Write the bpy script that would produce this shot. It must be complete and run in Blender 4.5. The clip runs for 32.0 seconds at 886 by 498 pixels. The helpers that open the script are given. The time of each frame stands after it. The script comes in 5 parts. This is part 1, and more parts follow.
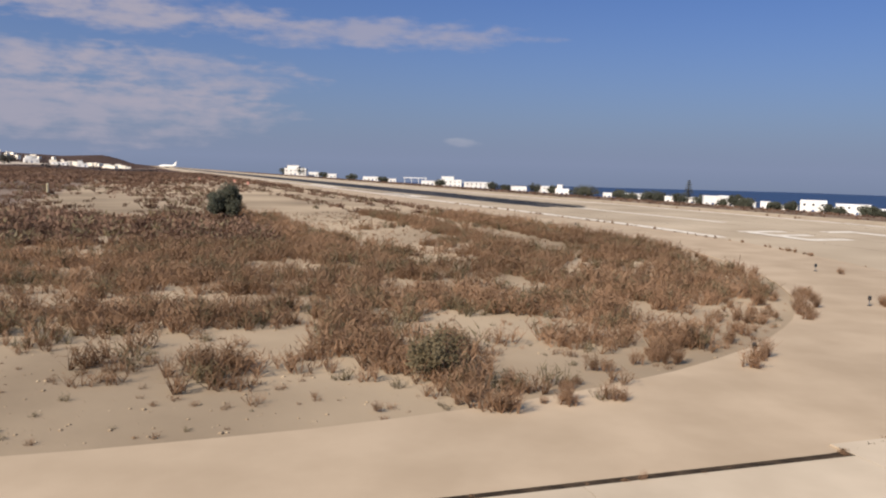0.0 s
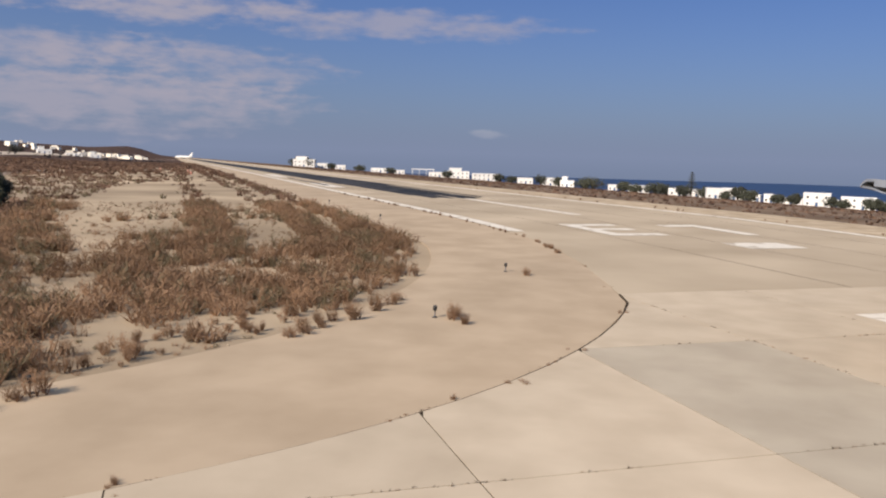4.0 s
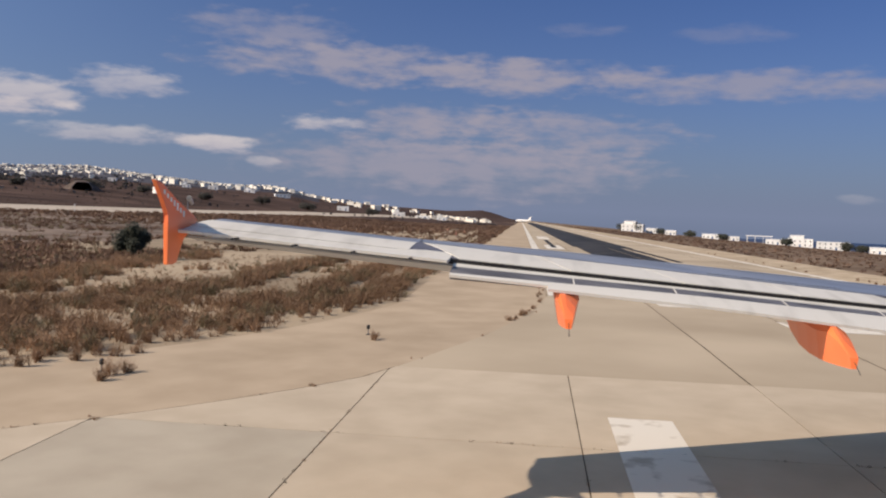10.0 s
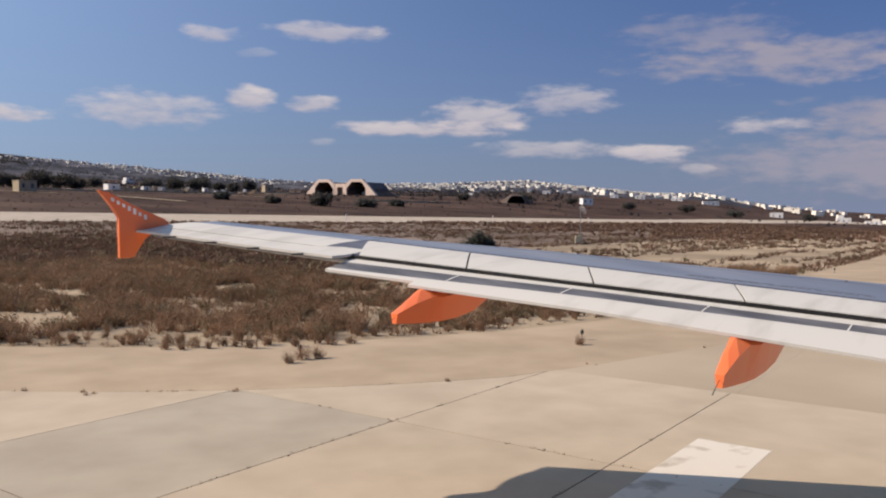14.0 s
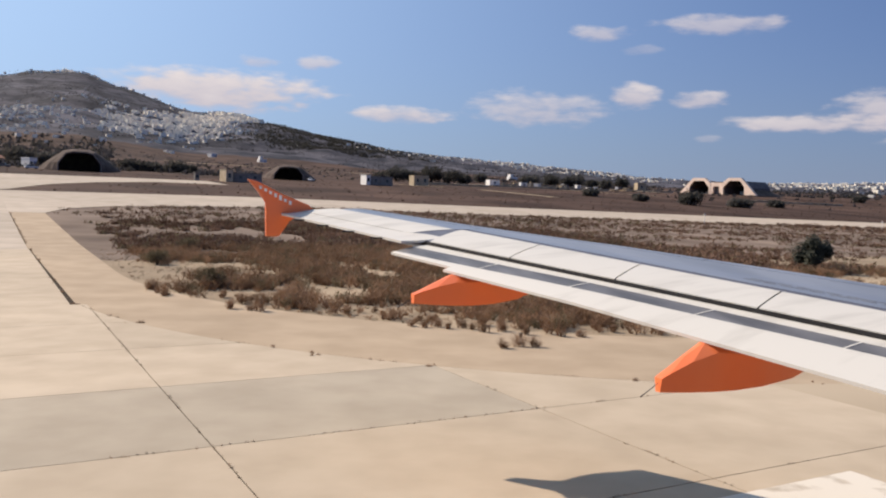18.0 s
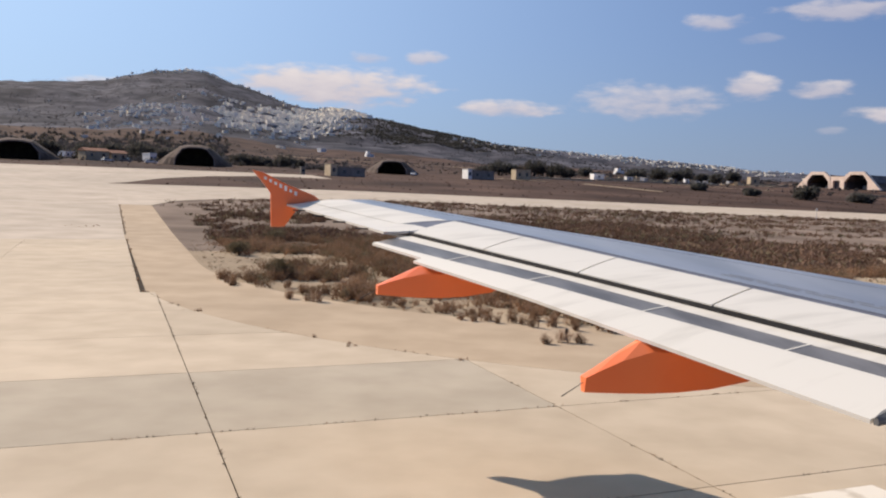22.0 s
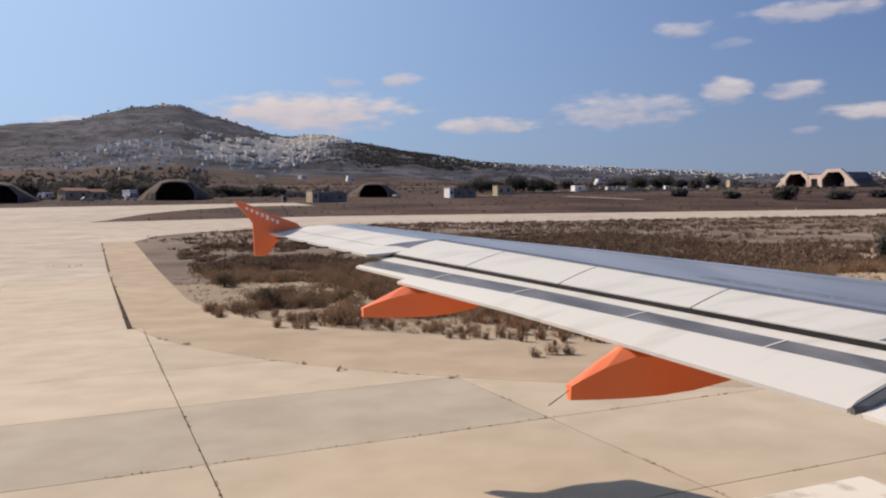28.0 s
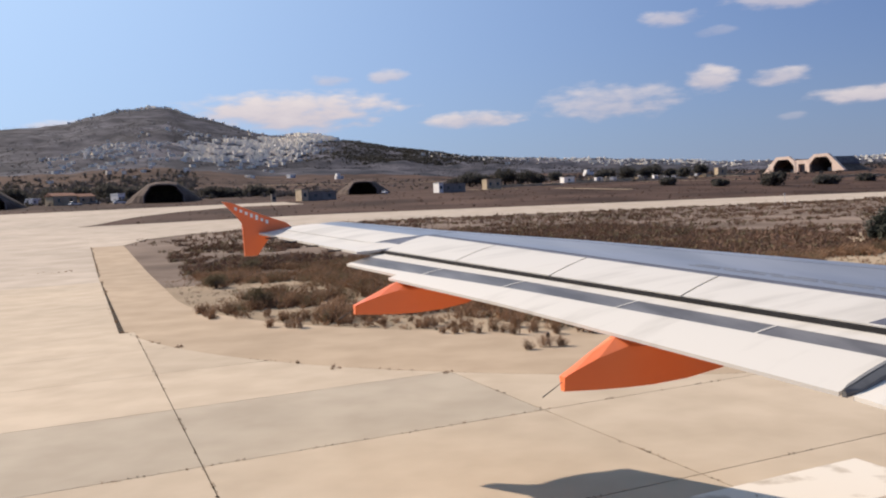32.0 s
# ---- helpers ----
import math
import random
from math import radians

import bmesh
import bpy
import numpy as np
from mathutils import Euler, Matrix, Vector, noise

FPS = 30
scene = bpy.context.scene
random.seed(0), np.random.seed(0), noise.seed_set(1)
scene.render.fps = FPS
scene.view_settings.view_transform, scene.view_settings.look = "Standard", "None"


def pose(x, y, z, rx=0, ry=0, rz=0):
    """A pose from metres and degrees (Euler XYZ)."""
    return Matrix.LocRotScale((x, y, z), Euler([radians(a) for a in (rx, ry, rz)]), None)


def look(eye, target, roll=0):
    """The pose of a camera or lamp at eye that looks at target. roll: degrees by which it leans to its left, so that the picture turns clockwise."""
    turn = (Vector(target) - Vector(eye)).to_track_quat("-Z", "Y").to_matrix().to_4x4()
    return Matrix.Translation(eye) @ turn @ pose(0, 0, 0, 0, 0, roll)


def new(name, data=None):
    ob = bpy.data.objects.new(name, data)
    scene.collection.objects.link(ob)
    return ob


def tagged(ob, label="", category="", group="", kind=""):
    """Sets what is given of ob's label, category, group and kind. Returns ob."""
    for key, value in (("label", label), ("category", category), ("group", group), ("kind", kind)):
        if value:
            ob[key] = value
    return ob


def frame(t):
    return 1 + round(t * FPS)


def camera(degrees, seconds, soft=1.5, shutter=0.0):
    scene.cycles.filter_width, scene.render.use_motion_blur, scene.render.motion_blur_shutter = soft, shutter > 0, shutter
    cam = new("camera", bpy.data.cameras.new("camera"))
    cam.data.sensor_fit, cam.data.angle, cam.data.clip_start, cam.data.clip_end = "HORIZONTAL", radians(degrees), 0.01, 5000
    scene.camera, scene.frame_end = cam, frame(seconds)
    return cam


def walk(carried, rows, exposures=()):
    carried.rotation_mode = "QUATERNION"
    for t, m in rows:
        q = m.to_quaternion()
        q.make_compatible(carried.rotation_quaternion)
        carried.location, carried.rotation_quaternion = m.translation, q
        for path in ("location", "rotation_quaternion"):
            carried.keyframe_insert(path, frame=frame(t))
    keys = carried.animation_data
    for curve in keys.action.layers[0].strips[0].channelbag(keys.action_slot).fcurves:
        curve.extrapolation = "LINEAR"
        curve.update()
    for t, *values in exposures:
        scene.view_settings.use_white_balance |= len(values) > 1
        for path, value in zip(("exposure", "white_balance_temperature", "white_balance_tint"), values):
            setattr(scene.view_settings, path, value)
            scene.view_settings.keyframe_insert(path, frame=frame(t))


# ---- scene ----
# ---- camera ----
cam = camera(55.88, 32.0, soft=2.1)
# t, x, y, yaw, pitch, roll; the seat window is 4.4 m over the pavement
PATH = [
    (0.0, -24.09, 36.92, -86.57, -6.01, 1.51),
    (0.5, -23.49, 34.84, -86.67, -5.80, 1.53),
    (1.0, -22.98, 32.67, -86.57, -5.73, 1.38),
    (1.5, -22.06, 30.74, -85.99, -5.49, 2.00),
    (2.0, -21.15, 28.90, -86.23, -5.68, 2.88),
    (2.5, -20.32, 27.21, -85.83, -6.59, 2.42),
    (3.0, -19.48, 25.57, -85.62, -6.54, 2.04),
    (3.5, -18.66, 23.97, -85.61, -6.74, 1.70),
    (5.5, -15.50, 17.87, -81.06, -5.42, 2.83),
    (6.0, -14.80, 16.47, -80.88, -5.04, 3.49),
    (6.5, -14.06, 15.17, -80.03, -4.43, 2.87),
    (7.0, -13.48, 13.92, -79.28, -4.19, 3.06),
    (7.5, -12.99, 12.63, -75.51, -3.76, 2.42),
    (8.0, -12.42, 11.44, -72.72, -3.12, 2.66),
    (8.5, -11.82, 10.36, -73.19, -3.63, 2.44),
    (9.0, -11.23, 9.34, -67.59, -2.74, 2.20),
    (9.5, -10.68, 8.33, -63.73, -2.59, 1.40),
    (10.0, -10.08, 7.42, -61.36, -2.92, 1.95),
    (10.5, -9.52, 6.65, -58.46, -3.20, 0.82),
    (11.0, -8.96, 5.80, -53.59, -3.04, 0.44),
    (11.5, -8.36, 5.01, -50.61, -3.46, 0.34),
    (12.0, -7.71, 4.40, -47.19, -3.59, 0.27),
    (12.5, -7.16, 3.72, -43.37, -3.94, -0.51),
    (13.0, -6.58, 3.09, -37.84, -4.41, -0.96),
    (13.5, -5.96, 2.61, -33.14, -3.98, -0.65),
    (14.0, -5.45, 2.05, -32.21, -2.92, 0.48),
    (14.5, -4.91, 1.71, -27.40, -3.44, 0.36),
    (15.0, -4.40, 1.22, -23.06, -2.63, -0.22),
    (15.5, -3.92, 0.90, -19.62, -4.33, -0.30),
    (17.5, -1.97, 0.05, -8.92, -3.46, 1.74),
    (18.0, -1.51, -0.10, -6.75, -3.59, 1.84),
    (18.5, -1.04, -0.05, -4.79, -3.58, 2.10),
    (19.0, -0.63, -0.10, -2.86, -3.12, 2.21),
    (19.5, -0.07, -0.00, -0.34, -3.23, 1.47),
    (20.0, -0.00, 0.00, 0.06, -3.38, 1.36),
    (20.5, 0.12, 0.02, 0.23, -3.60, 1.25),
    (21.0, 0.23, 0.04, 0.59, -3.46, 1.34),
    (21.5, 0.30, 0.05, 0.47, -3.63, 1.59),
    (22.0, 0.34, 0.05, 0.49, -4.22, 1.92),
    (22.5, 0.34, 0.05, 0.43, -4.58, 2.30),
    (23.0, 0.34, 0.05, 0.26, -4.10, 2.40),
    (23.5, 0.34, 0.05, 0.48, -3.97, 2.44),
    (24.0, 0.34, 0.04, 0.71, -4.05, 2.39),
    (24.5, 0.34, 0.03, -0.22, -4.82, 2.66),
    (25.0, 0.35, 0.02, 2.90, -1.88, 1.98),
    (25.5, 0.36, 0.01, 1.00, -1.58, -1.49),
    (27.5, 0.40, -0.10, 0.60, -1.52, -1.39),
    (28.0, 0.39, -0.11, -0.49, -2.87, -1.32),
    (28.5, 0.39, -0.11, -0.61, -3.04, -1.50),
    (29.0, 0.39, -0.11, -1.20, -2.97, -1.47),
    (29.5, 0.39, -0.10, -2.01, -2.92, -1.53),
    (30.0, 0.39, -0.10, -1.96, -2.91, -1.78),
    (30.5, 0.39, -0.10, -2.09, -3.01, -1.77),
    (31.0, 0.39, -0.10, -3.18, -2.94, -2.09),
    (31.5, 0.40, -0.10, -1.69, -3.41, -2.47),
    (32.0, 0.40, -0.11, -1.09, -3.23, -2.88),
]


def seat_pose(x, y, yaw, pitch, roll):
    ya, pi, ro = radians(yaw), radians(pitch), radians(roll)
    ahead = Vector((-math.sin(ya) * math.cos(pi), math.cos(ya) * math.cos(pi), math.sin(pi)))
    return look((x, y, 4.4), Vector((x, y, 4.4)) + ahead * 10, roll)


walk(cam, [(t, seat_pose(x, y, a, b, c)) for t, x, y, a, b, c in PATH],
     exposures=[(0.0, 0.02, 7100, 16), (5.0, -0.03, 7100, 16), (7.2, -0.02, 7100, 16), (8.0, -0.17, 7100, 16), (12.5, -0.2, 7150, 18), (15.0, -0.05, 7150, 18), (19.0, 0.04, 7150, 17), (24.0, 0.04, 7150, 17), (25.0, -0.1, 7150, 18), (28.0, -0.12, 7150, 18), (29.0, 0.03, 7150, 18), (31.0, 0.06, 7150, 18), (32.0, 0.06, 7150, 18)])

# ---- sky and sun ----
SUN_AZ, SUN_EL = -54.5, 36.0
world = bpy.data.worlds.new("world")
scene.world = world
world.use_nodes = True
wn, wl = world.node_tree.nodes, world.node_tree.links
wn.clear()


def wmath(op, a, b=None, clamp=False):
    n = wn.new("ShaderNodeMath")
    n.operation, n.use_clamp = op, clamp
    for i, v in enumerate((a, b)):
        if v is None:
            continue
        if isinstance(v, (int, float)):
            n.inputs[i].default_value = v
        else:
            wl.new(v, n.inputs[i])
    return n.outputs[0]


sky = wn.new("ShaderNodeTexSky")
sky.sky_type, sky.sun_disc = "NISHITA", False
sky.sun_elevation, sky.sun_rotation = radians(SUN_EL), radians(SUN_AZ)
sky.air_density, sky.dust_density, sky.ozone_density = 1.0, 1.0, 2.0
tc = wn.new("ShaderNodeTexCoord")
sep = wn.new("ShaderNodeSeparateXYZ")
wl.new(tc.outputs["Generated"], sep.inputs[0])
azim = wmath("MULTIPLY", wmath("ARCTAN2", sep.outputs[0], sep.outputs[1]), 57.2958)
elev = wmath("MULTIPLY", wmath("ARCSINE", sep.outputs[2]), 57.2958)
comb = wn.new("ShaderNodeCombineXYZ")
wl.new(wmath("MULTIPLY", azim, 0.14), comb.inputs[0])
wl.new(wmath("MULTIPLY", elev, 0.42), comb.inputs[1])
puff = wn.new("ShaderNodeTexNoise")
puff.inputs["Scale"].default_value, puff.inputs["Detail"].default_value, puff.inputs["Roughness"].default_value = 3.4, 6.0, 0.55
wl.new(comb.outputs[0], puff.inputs["Vector"])
lump = wn.new("ShaderNodeTexNoise")
lump.inputs["Scale"].default_value, lump.inputs["Detail"].default_value = 1.25, 3.0
wl.new(comb.outputs[0], lump.inputs["Vector"])
rough = wmath("ADD", wmath("MULTIPLY", wmath("SUBTRACT", puff.outputs[0], 0.5), 1.7), wmath("MULTIPLY", wmath("SUBTRACT", lump.outputs[0], 0.5), 1.3))
# heaped clouds: azimuth, elevation, half width, half height, thickness
HEAPS = [
    (-8.7, 6.50, 7.6, 1.35, 0.95),
    (3.6, 5.45, 3.4, 0.62, 0.85),
    (13.2, 6.14, 4.8, 1.30, 0.62),
    (19.2, 7.04, 1.8, 0.75, 0.80),
    (23.4, 6.80, 2.0, 0.60, 0.70),
    (31.0, 5.30, 6.6, 0.62, 0.85),
    (34.4, 6.15, 3.8, 1.25, 0.75),
    (40.3, 7.05, 3.8, 1.10, 0.55),
    (16.8, 10.98, 2.2, 0.60, 0.60),
    (24.5, 11.54, 4.1, 0.66, 0.62),
    (-5.9, 8.51, 1.7, 0.42, 0.55),
    (-2.1, 8.60, 1.5, 0.50, 0.65),
    (19.5, 9.99, 1.5, 0.34, 0.25),
    (24.0, 4.27, 1.0, 0.30, 0.25),
    (-21.5, 5.86, 3.0, 0.40, 0.60),
    (45.9, 3.62, 2.7, 0.66, 0.85),
    (39.6, 3.85, 5.6, 0.60, 0.55),
    (53.4, 5.28, 3.2, 0.64, 0.62),
    (49.0, 2.58, 1.1, 0.36, 0.40),
    (87.8, 1.25, 1.6, 0.32, 0.18),
]
# thin grey sheets
SHEETS = [
    (49.5, 11.3, 5.0, 1.3, 0.60),
    (56.5, 9.25, 12.5, 1.25, 0.85),
    (66.5, 8.85, 9.5, 1.15, 0.8),
    (79.5, 8.25, 11.0, 0.95, 0.7),
    (60.0, 5.20, 7.5, 1.5, 0.85),
    (68.5, 4.85, 8.0, 1.75, 0.75),
    (62.0, 2.90, 12.5, 2.3, 0.75),
    (79.9, 11.57, 3.2, 0.60, 0.25),
    (70.8, 11.82, 2.6, 0.44, 0.25),
]


def shape(a, e, wa, we, k, soft, rag):
    """Cover of one cloud with a ragged rim, and its height above its own middle."""
    up = wmath("DIVIDE", wmath("SUBTRACT", elev, e), we)
    dx = wmath("POWER", wmath("ABSOLUTE", wmath("DIVIDE", wmath("SUBTRACT", azim, a), wa)), 2.0)
    dy = wmath("POWER", wmath("ABSOLUTE", up), 2.0)
    m = wmath("SUBTRACT", 1.0, wmath("ADD", dx, dy))
    m = wmath("MULTIPLY", wmath("ADD", m, wmath("MULTIPLY", rough, rag)), soft, True)
    m = wmath("MULTIPLY", m, wmath("MULTIPLY", m, wmath("SUBTRACT", 3.0, wmath("MULTIPLY", m, 2.0))))
    return wmath("MULTIPLY", m, k), up


haze = wmath("POWER", wmath("SUBTRACT", 1.0, wmath("MULTIPLY", wmath("ABSOLUTE", elev), 1 / 26.0), True), 3.6)
haze_mix = wn.new("ShaderNodeMixRGB")
wl.new(wmath("MULTIPLY", haze, 0.85), haze_mix.inputs[0])
deep = wn.new("ShaderNodeMixRGB")
deep.blend_type, deep.inputs[0].default_value, deep.inputs[2].default_value = "MULTIPLY", 1.0, (0.285, 0.475, 0.87, 1)
wl.new(sky.outputs[0], deep.inputs[1])
wl.new(deep.outputs[0], haze_mix.inputs[1])
haze_mix.inputs[2].default_value = (2.3, 3.0, 4.65, 1)
# forward scatter brightens the side of the sun
to_sun = wn.new("ShaderNodeVectorMath")
to_sun.operation = "DOT_PRODUCT"
to_sun.inputs[1].default_value = (math.sin(radians(SUN_AZ)) * math.cos(radians(SUN_EL)), math.cos(radians(SUN_AZ)) * math.cos(radians(SUN_EL)), math.sin(radians(SUN_EL)))
wl.new(tc.outputs["Generated"], to_sun.inputs[0])
glow = wmath("POWER", wmath("MULTIPLY", wmath("ADD", to_sun.outputs["Value"], 1.0), 0.5), 4.0)
glow_mix = wn.new("ShaderNodeMixRGB")
wl.new(wmath("MULTIPLY", glow, 1.0), glow_mix.inputs[0])
wl.new(haze_mix.outputs[0], glow_mix.inputs[1])
glow_mix.inputs[2].default_value = (5.5, 8.5, 11.8, 1)
cloudy = glow_mix.outputs[0]
for a, e, wa, we, k in SHEETS:
    cov, up = shape(a, e, wa * 1.2, we * 1.25, k, 0.75, 1.45)
    mix = wn.new("ShaderNodeMixRGB")
    wl.new(cov, mix.inputs[0])
    wl.new(cloudy, mix.inputs[1])
    mix.inputs[2].default_value = (3.8, 3.9, 4.95, 1)
    cloudy = mix.outputs[0]
for a, e, wa, we, k in HEAPS:
    cov, up = shape(a, e, wa * 1.08, we * 1.12, k, 1.0, 1.3)
    tone, mix = wn.new("ShaderNodeMixRGB"), wn.new("ShaderNodeMixRGB")
    wl.new(wmath("ADD", wmath("MULTIPLY", up, 0.45), wmath("ADD", 0.55, wmath("MULTIPLY", rough, 0.5)), True), tone.inputs[0])
    tone.inputs[1].default_value, tone.inputs[2].default_value = (4.7, 4.8, 5.9, 1), (7.6, 7.5, 7.7, 1)
    wl.new(cov, mix.inputs[0])
    wl.new(cloudy, mix.inputs[1])
    wl.new(tone.outputs[0], mix.inputs[2])
    cloudy = mix.outputs[0]
bg, out = wn.new("ShaderNodeBackground"), wn.new("ShaderNodeOutputWorld")
bg.inputs[1].default_value = 0.097
wl.new(cloudy, bg.inputs[0])
wl.new(bg.outputs[0], out.inputs[0])

sun = new("sun", bpy.data.lights.new("sun", "SUN"))
sun.data.energy, sun.data.angle, sun.data.color = 5.3, radians(0.5), (1.0, 0.93, 0.82)
sa, se = radians(SUN_AZ), radians(SUN_EL)
sun.matrix_world = look((math.sin(sa) * math.cos(se) * 50, math.cos(sa) * math.cos(se) * 50, math.sin(se) * 50), (0, 0, 0))


# ---- materials ----
def material(name, dark, light, scale=3.0, rough=0.8, metal=0.0, bump=0.0, bump_scale=None, detail=6.0, stretch=(1, 1, 1),
             big=0.0, big_scale=0.15, vary=0.0, coords="Object", low=0.35, high=0.65, thin=0.0):
    """Two tones mixed by fine noise, a second wide noise, a shade that differs from object to object, and fine relief."""
    m = bpy.data.materials.new(name)
    m.use_nodes = True
    n, l = m.node_tree.nodes, m.node_tree.links
    b = n["Principled BSDF"]
    b.inputs["Roughness"].default_value, b.inputs["Metallic"].default_value = rough, metal
    b.inputs["Specular IOR Level"].default_value = 0.08 if rough >= 0.85 else 0.5
    tcn, mp = n.new("ShaderNodeTexCoord"), n.new("ShaderNodeMapping")
    mp.inputs["Scale"].default_value = stretch
    l.new(tcn.outputs[coords], mp.inputs[0])
    nz, rp = n.new("ShaderNodeTexNoise"), n.new("ShaderNodeValToRGB")
    nz.inputs["Scale"].default_value, nz.inputs["Detail"].default_value = scale, detail
    l.new(mp.outputs[0], nz.inputs["Vector"])
    rp.color_ramp.elements[0].color, rp.color_ramp.elements[1].color = (*dark, 1), (*light, 1)
    rp.color_ramp.elements[0].position, rp.color_ramp.elements[1].position = low, high
    l.new(nz.outputs[0], rp.inputs[0])
    colour = rp.outputs[0]
    hv = n.new("ShaderNodeHueSaturation")
    l.new(colour, hv.inputs["Color"])
    val = n.new("ShaderNodeMath")
    val.operation, val.inputs[0].default_value = "ADD", 1.0
    nb = n.new("ShaderNodeTexNoise")
    nb.inputs["Scale"].default_value, nb.inputs["Detail"].default_value = big_scale, 4.0
    l.new(mp.outputs[0], nb.inputs["Vector"])
    mr = n.new("ShaderNodeMapRange")
    mr.inputs[1].default_value, mr.inputs[2].default_value, mr.inputs[3].default_value, mr.inputs[4].default_value = 0.3, 0.7, -big, big
    l.new(nb.outputs[0], mr.inputs[0])
    l.new(mr.outputs[0], val.inputs[1])
    total = val.outputs[0]
    if vary:
        oi, mo, ad = n.new("ShaderNodeObjectInfo"), n.new("ShaderNodeMapRange"), n.new("ShaderNodeMath")
        mo.inputs[3].default_value, mo.inputs[4].default_value = -vary, vary
        l.new(oi.outputs["Random"], mo.inputs[0])
        l.new(total, ad.inputs[0])
        l.new(mo.outputs[0], ad.inputs[1])
        total = ad.outputs[0]
    l.new(total, hv.inputs["Value"])
    l.new(hv.outputs[0], b.inputs["Base Color"])
    if thin:
        tr, mx = n.new("ShaderNodeBsdfTranslucent"), n.new("ShaderNodeMixShader")
        mx.inputs[0].default_value = thin
        l.new(hv.outputs[0], tr.inputs[0])
        l.new(b.outputs[0], mx.inputs[1])
        l.new(tr.outputs[0], mx.inputs[2])
        l.new(mx.outputs[0], n["Material Output"].inputs[0])
    if bump:
        bp, n2 = n.new("ShaderNodeBump"), n.new("ShaderNodeTexNoise")
        n2.inputs["Scale"].default_value, n2.inputs["Detail"].default_value = bump_scale or scale * 4, 6.0
        bp.inputs["Strength"].default_value, bp.inputs["Distance"].default_value = bump, 0.02
        l.new(mp.outputs[0], n2.inputs["Vector"])
        l.new(n2.outputs[0], bp.inputs["Height"])
        l.new(bp.outputs[0], b.inputs["Normal"])
    return m


M = {}
M["earth"] = material("dry_earth", (0.285, 0.216, 0.146), (0.460, 0.356, 0.244), 0.10, 0.95, bump=0.5, bump_scale=3.0, detail=10, big=0.22, big_scale=0.02)
M["grey_earth"] = material("grey_brown_earth", (0.148, 0.108, 0.083), (0.250, 0.189, 0.146), 0.12, 0.95, bump=0.5, bump_scale=2.0, detail=10, big=0.2, big_scale=0.03)
# dusty leaves, lightened beyond their dust to paint in haze
M["far_leaf"] = material("hazy_dusty_leaves", (0.064, 0.061, 0.053), (0.130, 0.122, 0.104), 1.0, 0.9, vary=0.25, thin=0.4)
M["concrete"] = material("aged_concrete", (0.425, 0.352, 0.275), (0.52, 0.437, 0.347), 0.35, 0.85, bump=0.07, bump_scale=14, detail=9, big=0.08, big_scale=0.06, vary=0.07)
M["slab"] = material("slab_concrete", (0.47, 0.38, 0.278), (0.535, 0.438, 0.325), 0.8, 0.85, bump=0.07, bump_scale=14, detail=9, big=0.09, big_scale=0.13, vary=0.05)
M["slab_grey"] = material("grey_slab_concrete", (0.418, 0.351, 0.267), (0.480, 0.409, 0.314), 0.7, 0.85, bump=0.07, bump_scale=14, detail=9, big=0.09, big_scale=0.13, vary=0.06)
M["asphalt"] = material("sun_bleached_asphalt", (0.405, 0.308, 0.212), (0.480, 0.370, 0.260), 0.5, 0.9, bump=0.08, bump_scale=20, detail=9, big=0.08, big_scale=0.08)
M["runway"] = material("runway_surface", (0.405, 0.322, 0.228), (0.495, 0.400, 0.290), 0.12, 0.88, bump=0.08, bump_scale=12, detail=10, big=0.10, big_scale=0.03)
M["weeds"] = material("joint_weeds", (0.03, 0.022, 0.015), (0.075, 0.052, 0.034), 4.0, 0.95)
M["white_line"] = material("worn_white_paint", (0.46, 0.385, 0.29), (0.74, 0.67, 0.56), 1.2, 0.7, bump=0.1, detail=10, low=0.36, high=0.46)
M["rubber"] = material("tyre_rubber_marks", (0.008, 0.008, 0.008), (0.045, 0.04, 0.036), 0.4, 0.8, stretch=(0.15, 1.2, 1))
M["sand"] = material("pale_sand", (0.38, 0.29, 0.19), (0.52, 0.41, 0.29), 0.6, 0.95, bump=0.3, detail=9, big=0.1)
M["scrub"] = material("dry_scrub", (0.215, 0.128, 0.077), (0.395, 0.249, 0.154), 1.1, 0.95, vary=0.2, big=0.3, big_scale=0.05, thin=0.25)
M["scrub_mid"] = material("low_brown_scrub", (0.132, 0.081, 0.056), (0.262, 0.164, 0.114), 0.8, 0.95, big=0.3, big_scale=0.05, thin=0.2)
M["scrub2"] = material("grey_green_scrub", (0.12, 0.095, 0.055), (0.26, 0.21, 0.13), 1.4, 0.95, vary=0.2, thin=0.25)
M["brown_scrub"] = material("brown_scrub", (0.075, 0.045, 0.034), (0.145, 0.092, 0.070), 0.4, 0.95, big=0.3, big_scale=0.03)
M["brown_land"] = material("scrubland", (0.048, 0.029, 0.021), (0.112, 0.069, 0.051), 0.035, 0.95, bump=0.7, bump_scale=0.8, detail=12, big=0.25, big_scale=0.006)
M["dry_grass"] = material("dry_grassland", (0.135, 0.092, 0.062), (0.235, 0.165, 0.112), 0.09, 0.95, bump=0.6, bump_scale=1.2, detail=12, big=0.2, big_scale=0.01)
M["leaf"] = material("dark_leaves", (0.022, 0.025, 0.016), (0.060, 0.062, 0.038), 2.0, 0.8, vary=0.25)
M["bark"] = material("bark", (0.05, 0.035, 0.025), (0.11, 0.08, 0.055), 8, 0.95, bump=0.4)
M["sea"] = material("sea", (0.004, 0.012, 0.032), (0.008, 0.020, 0.048), 0.02, 0.35, bump=0.3, bump_scale=0.3)
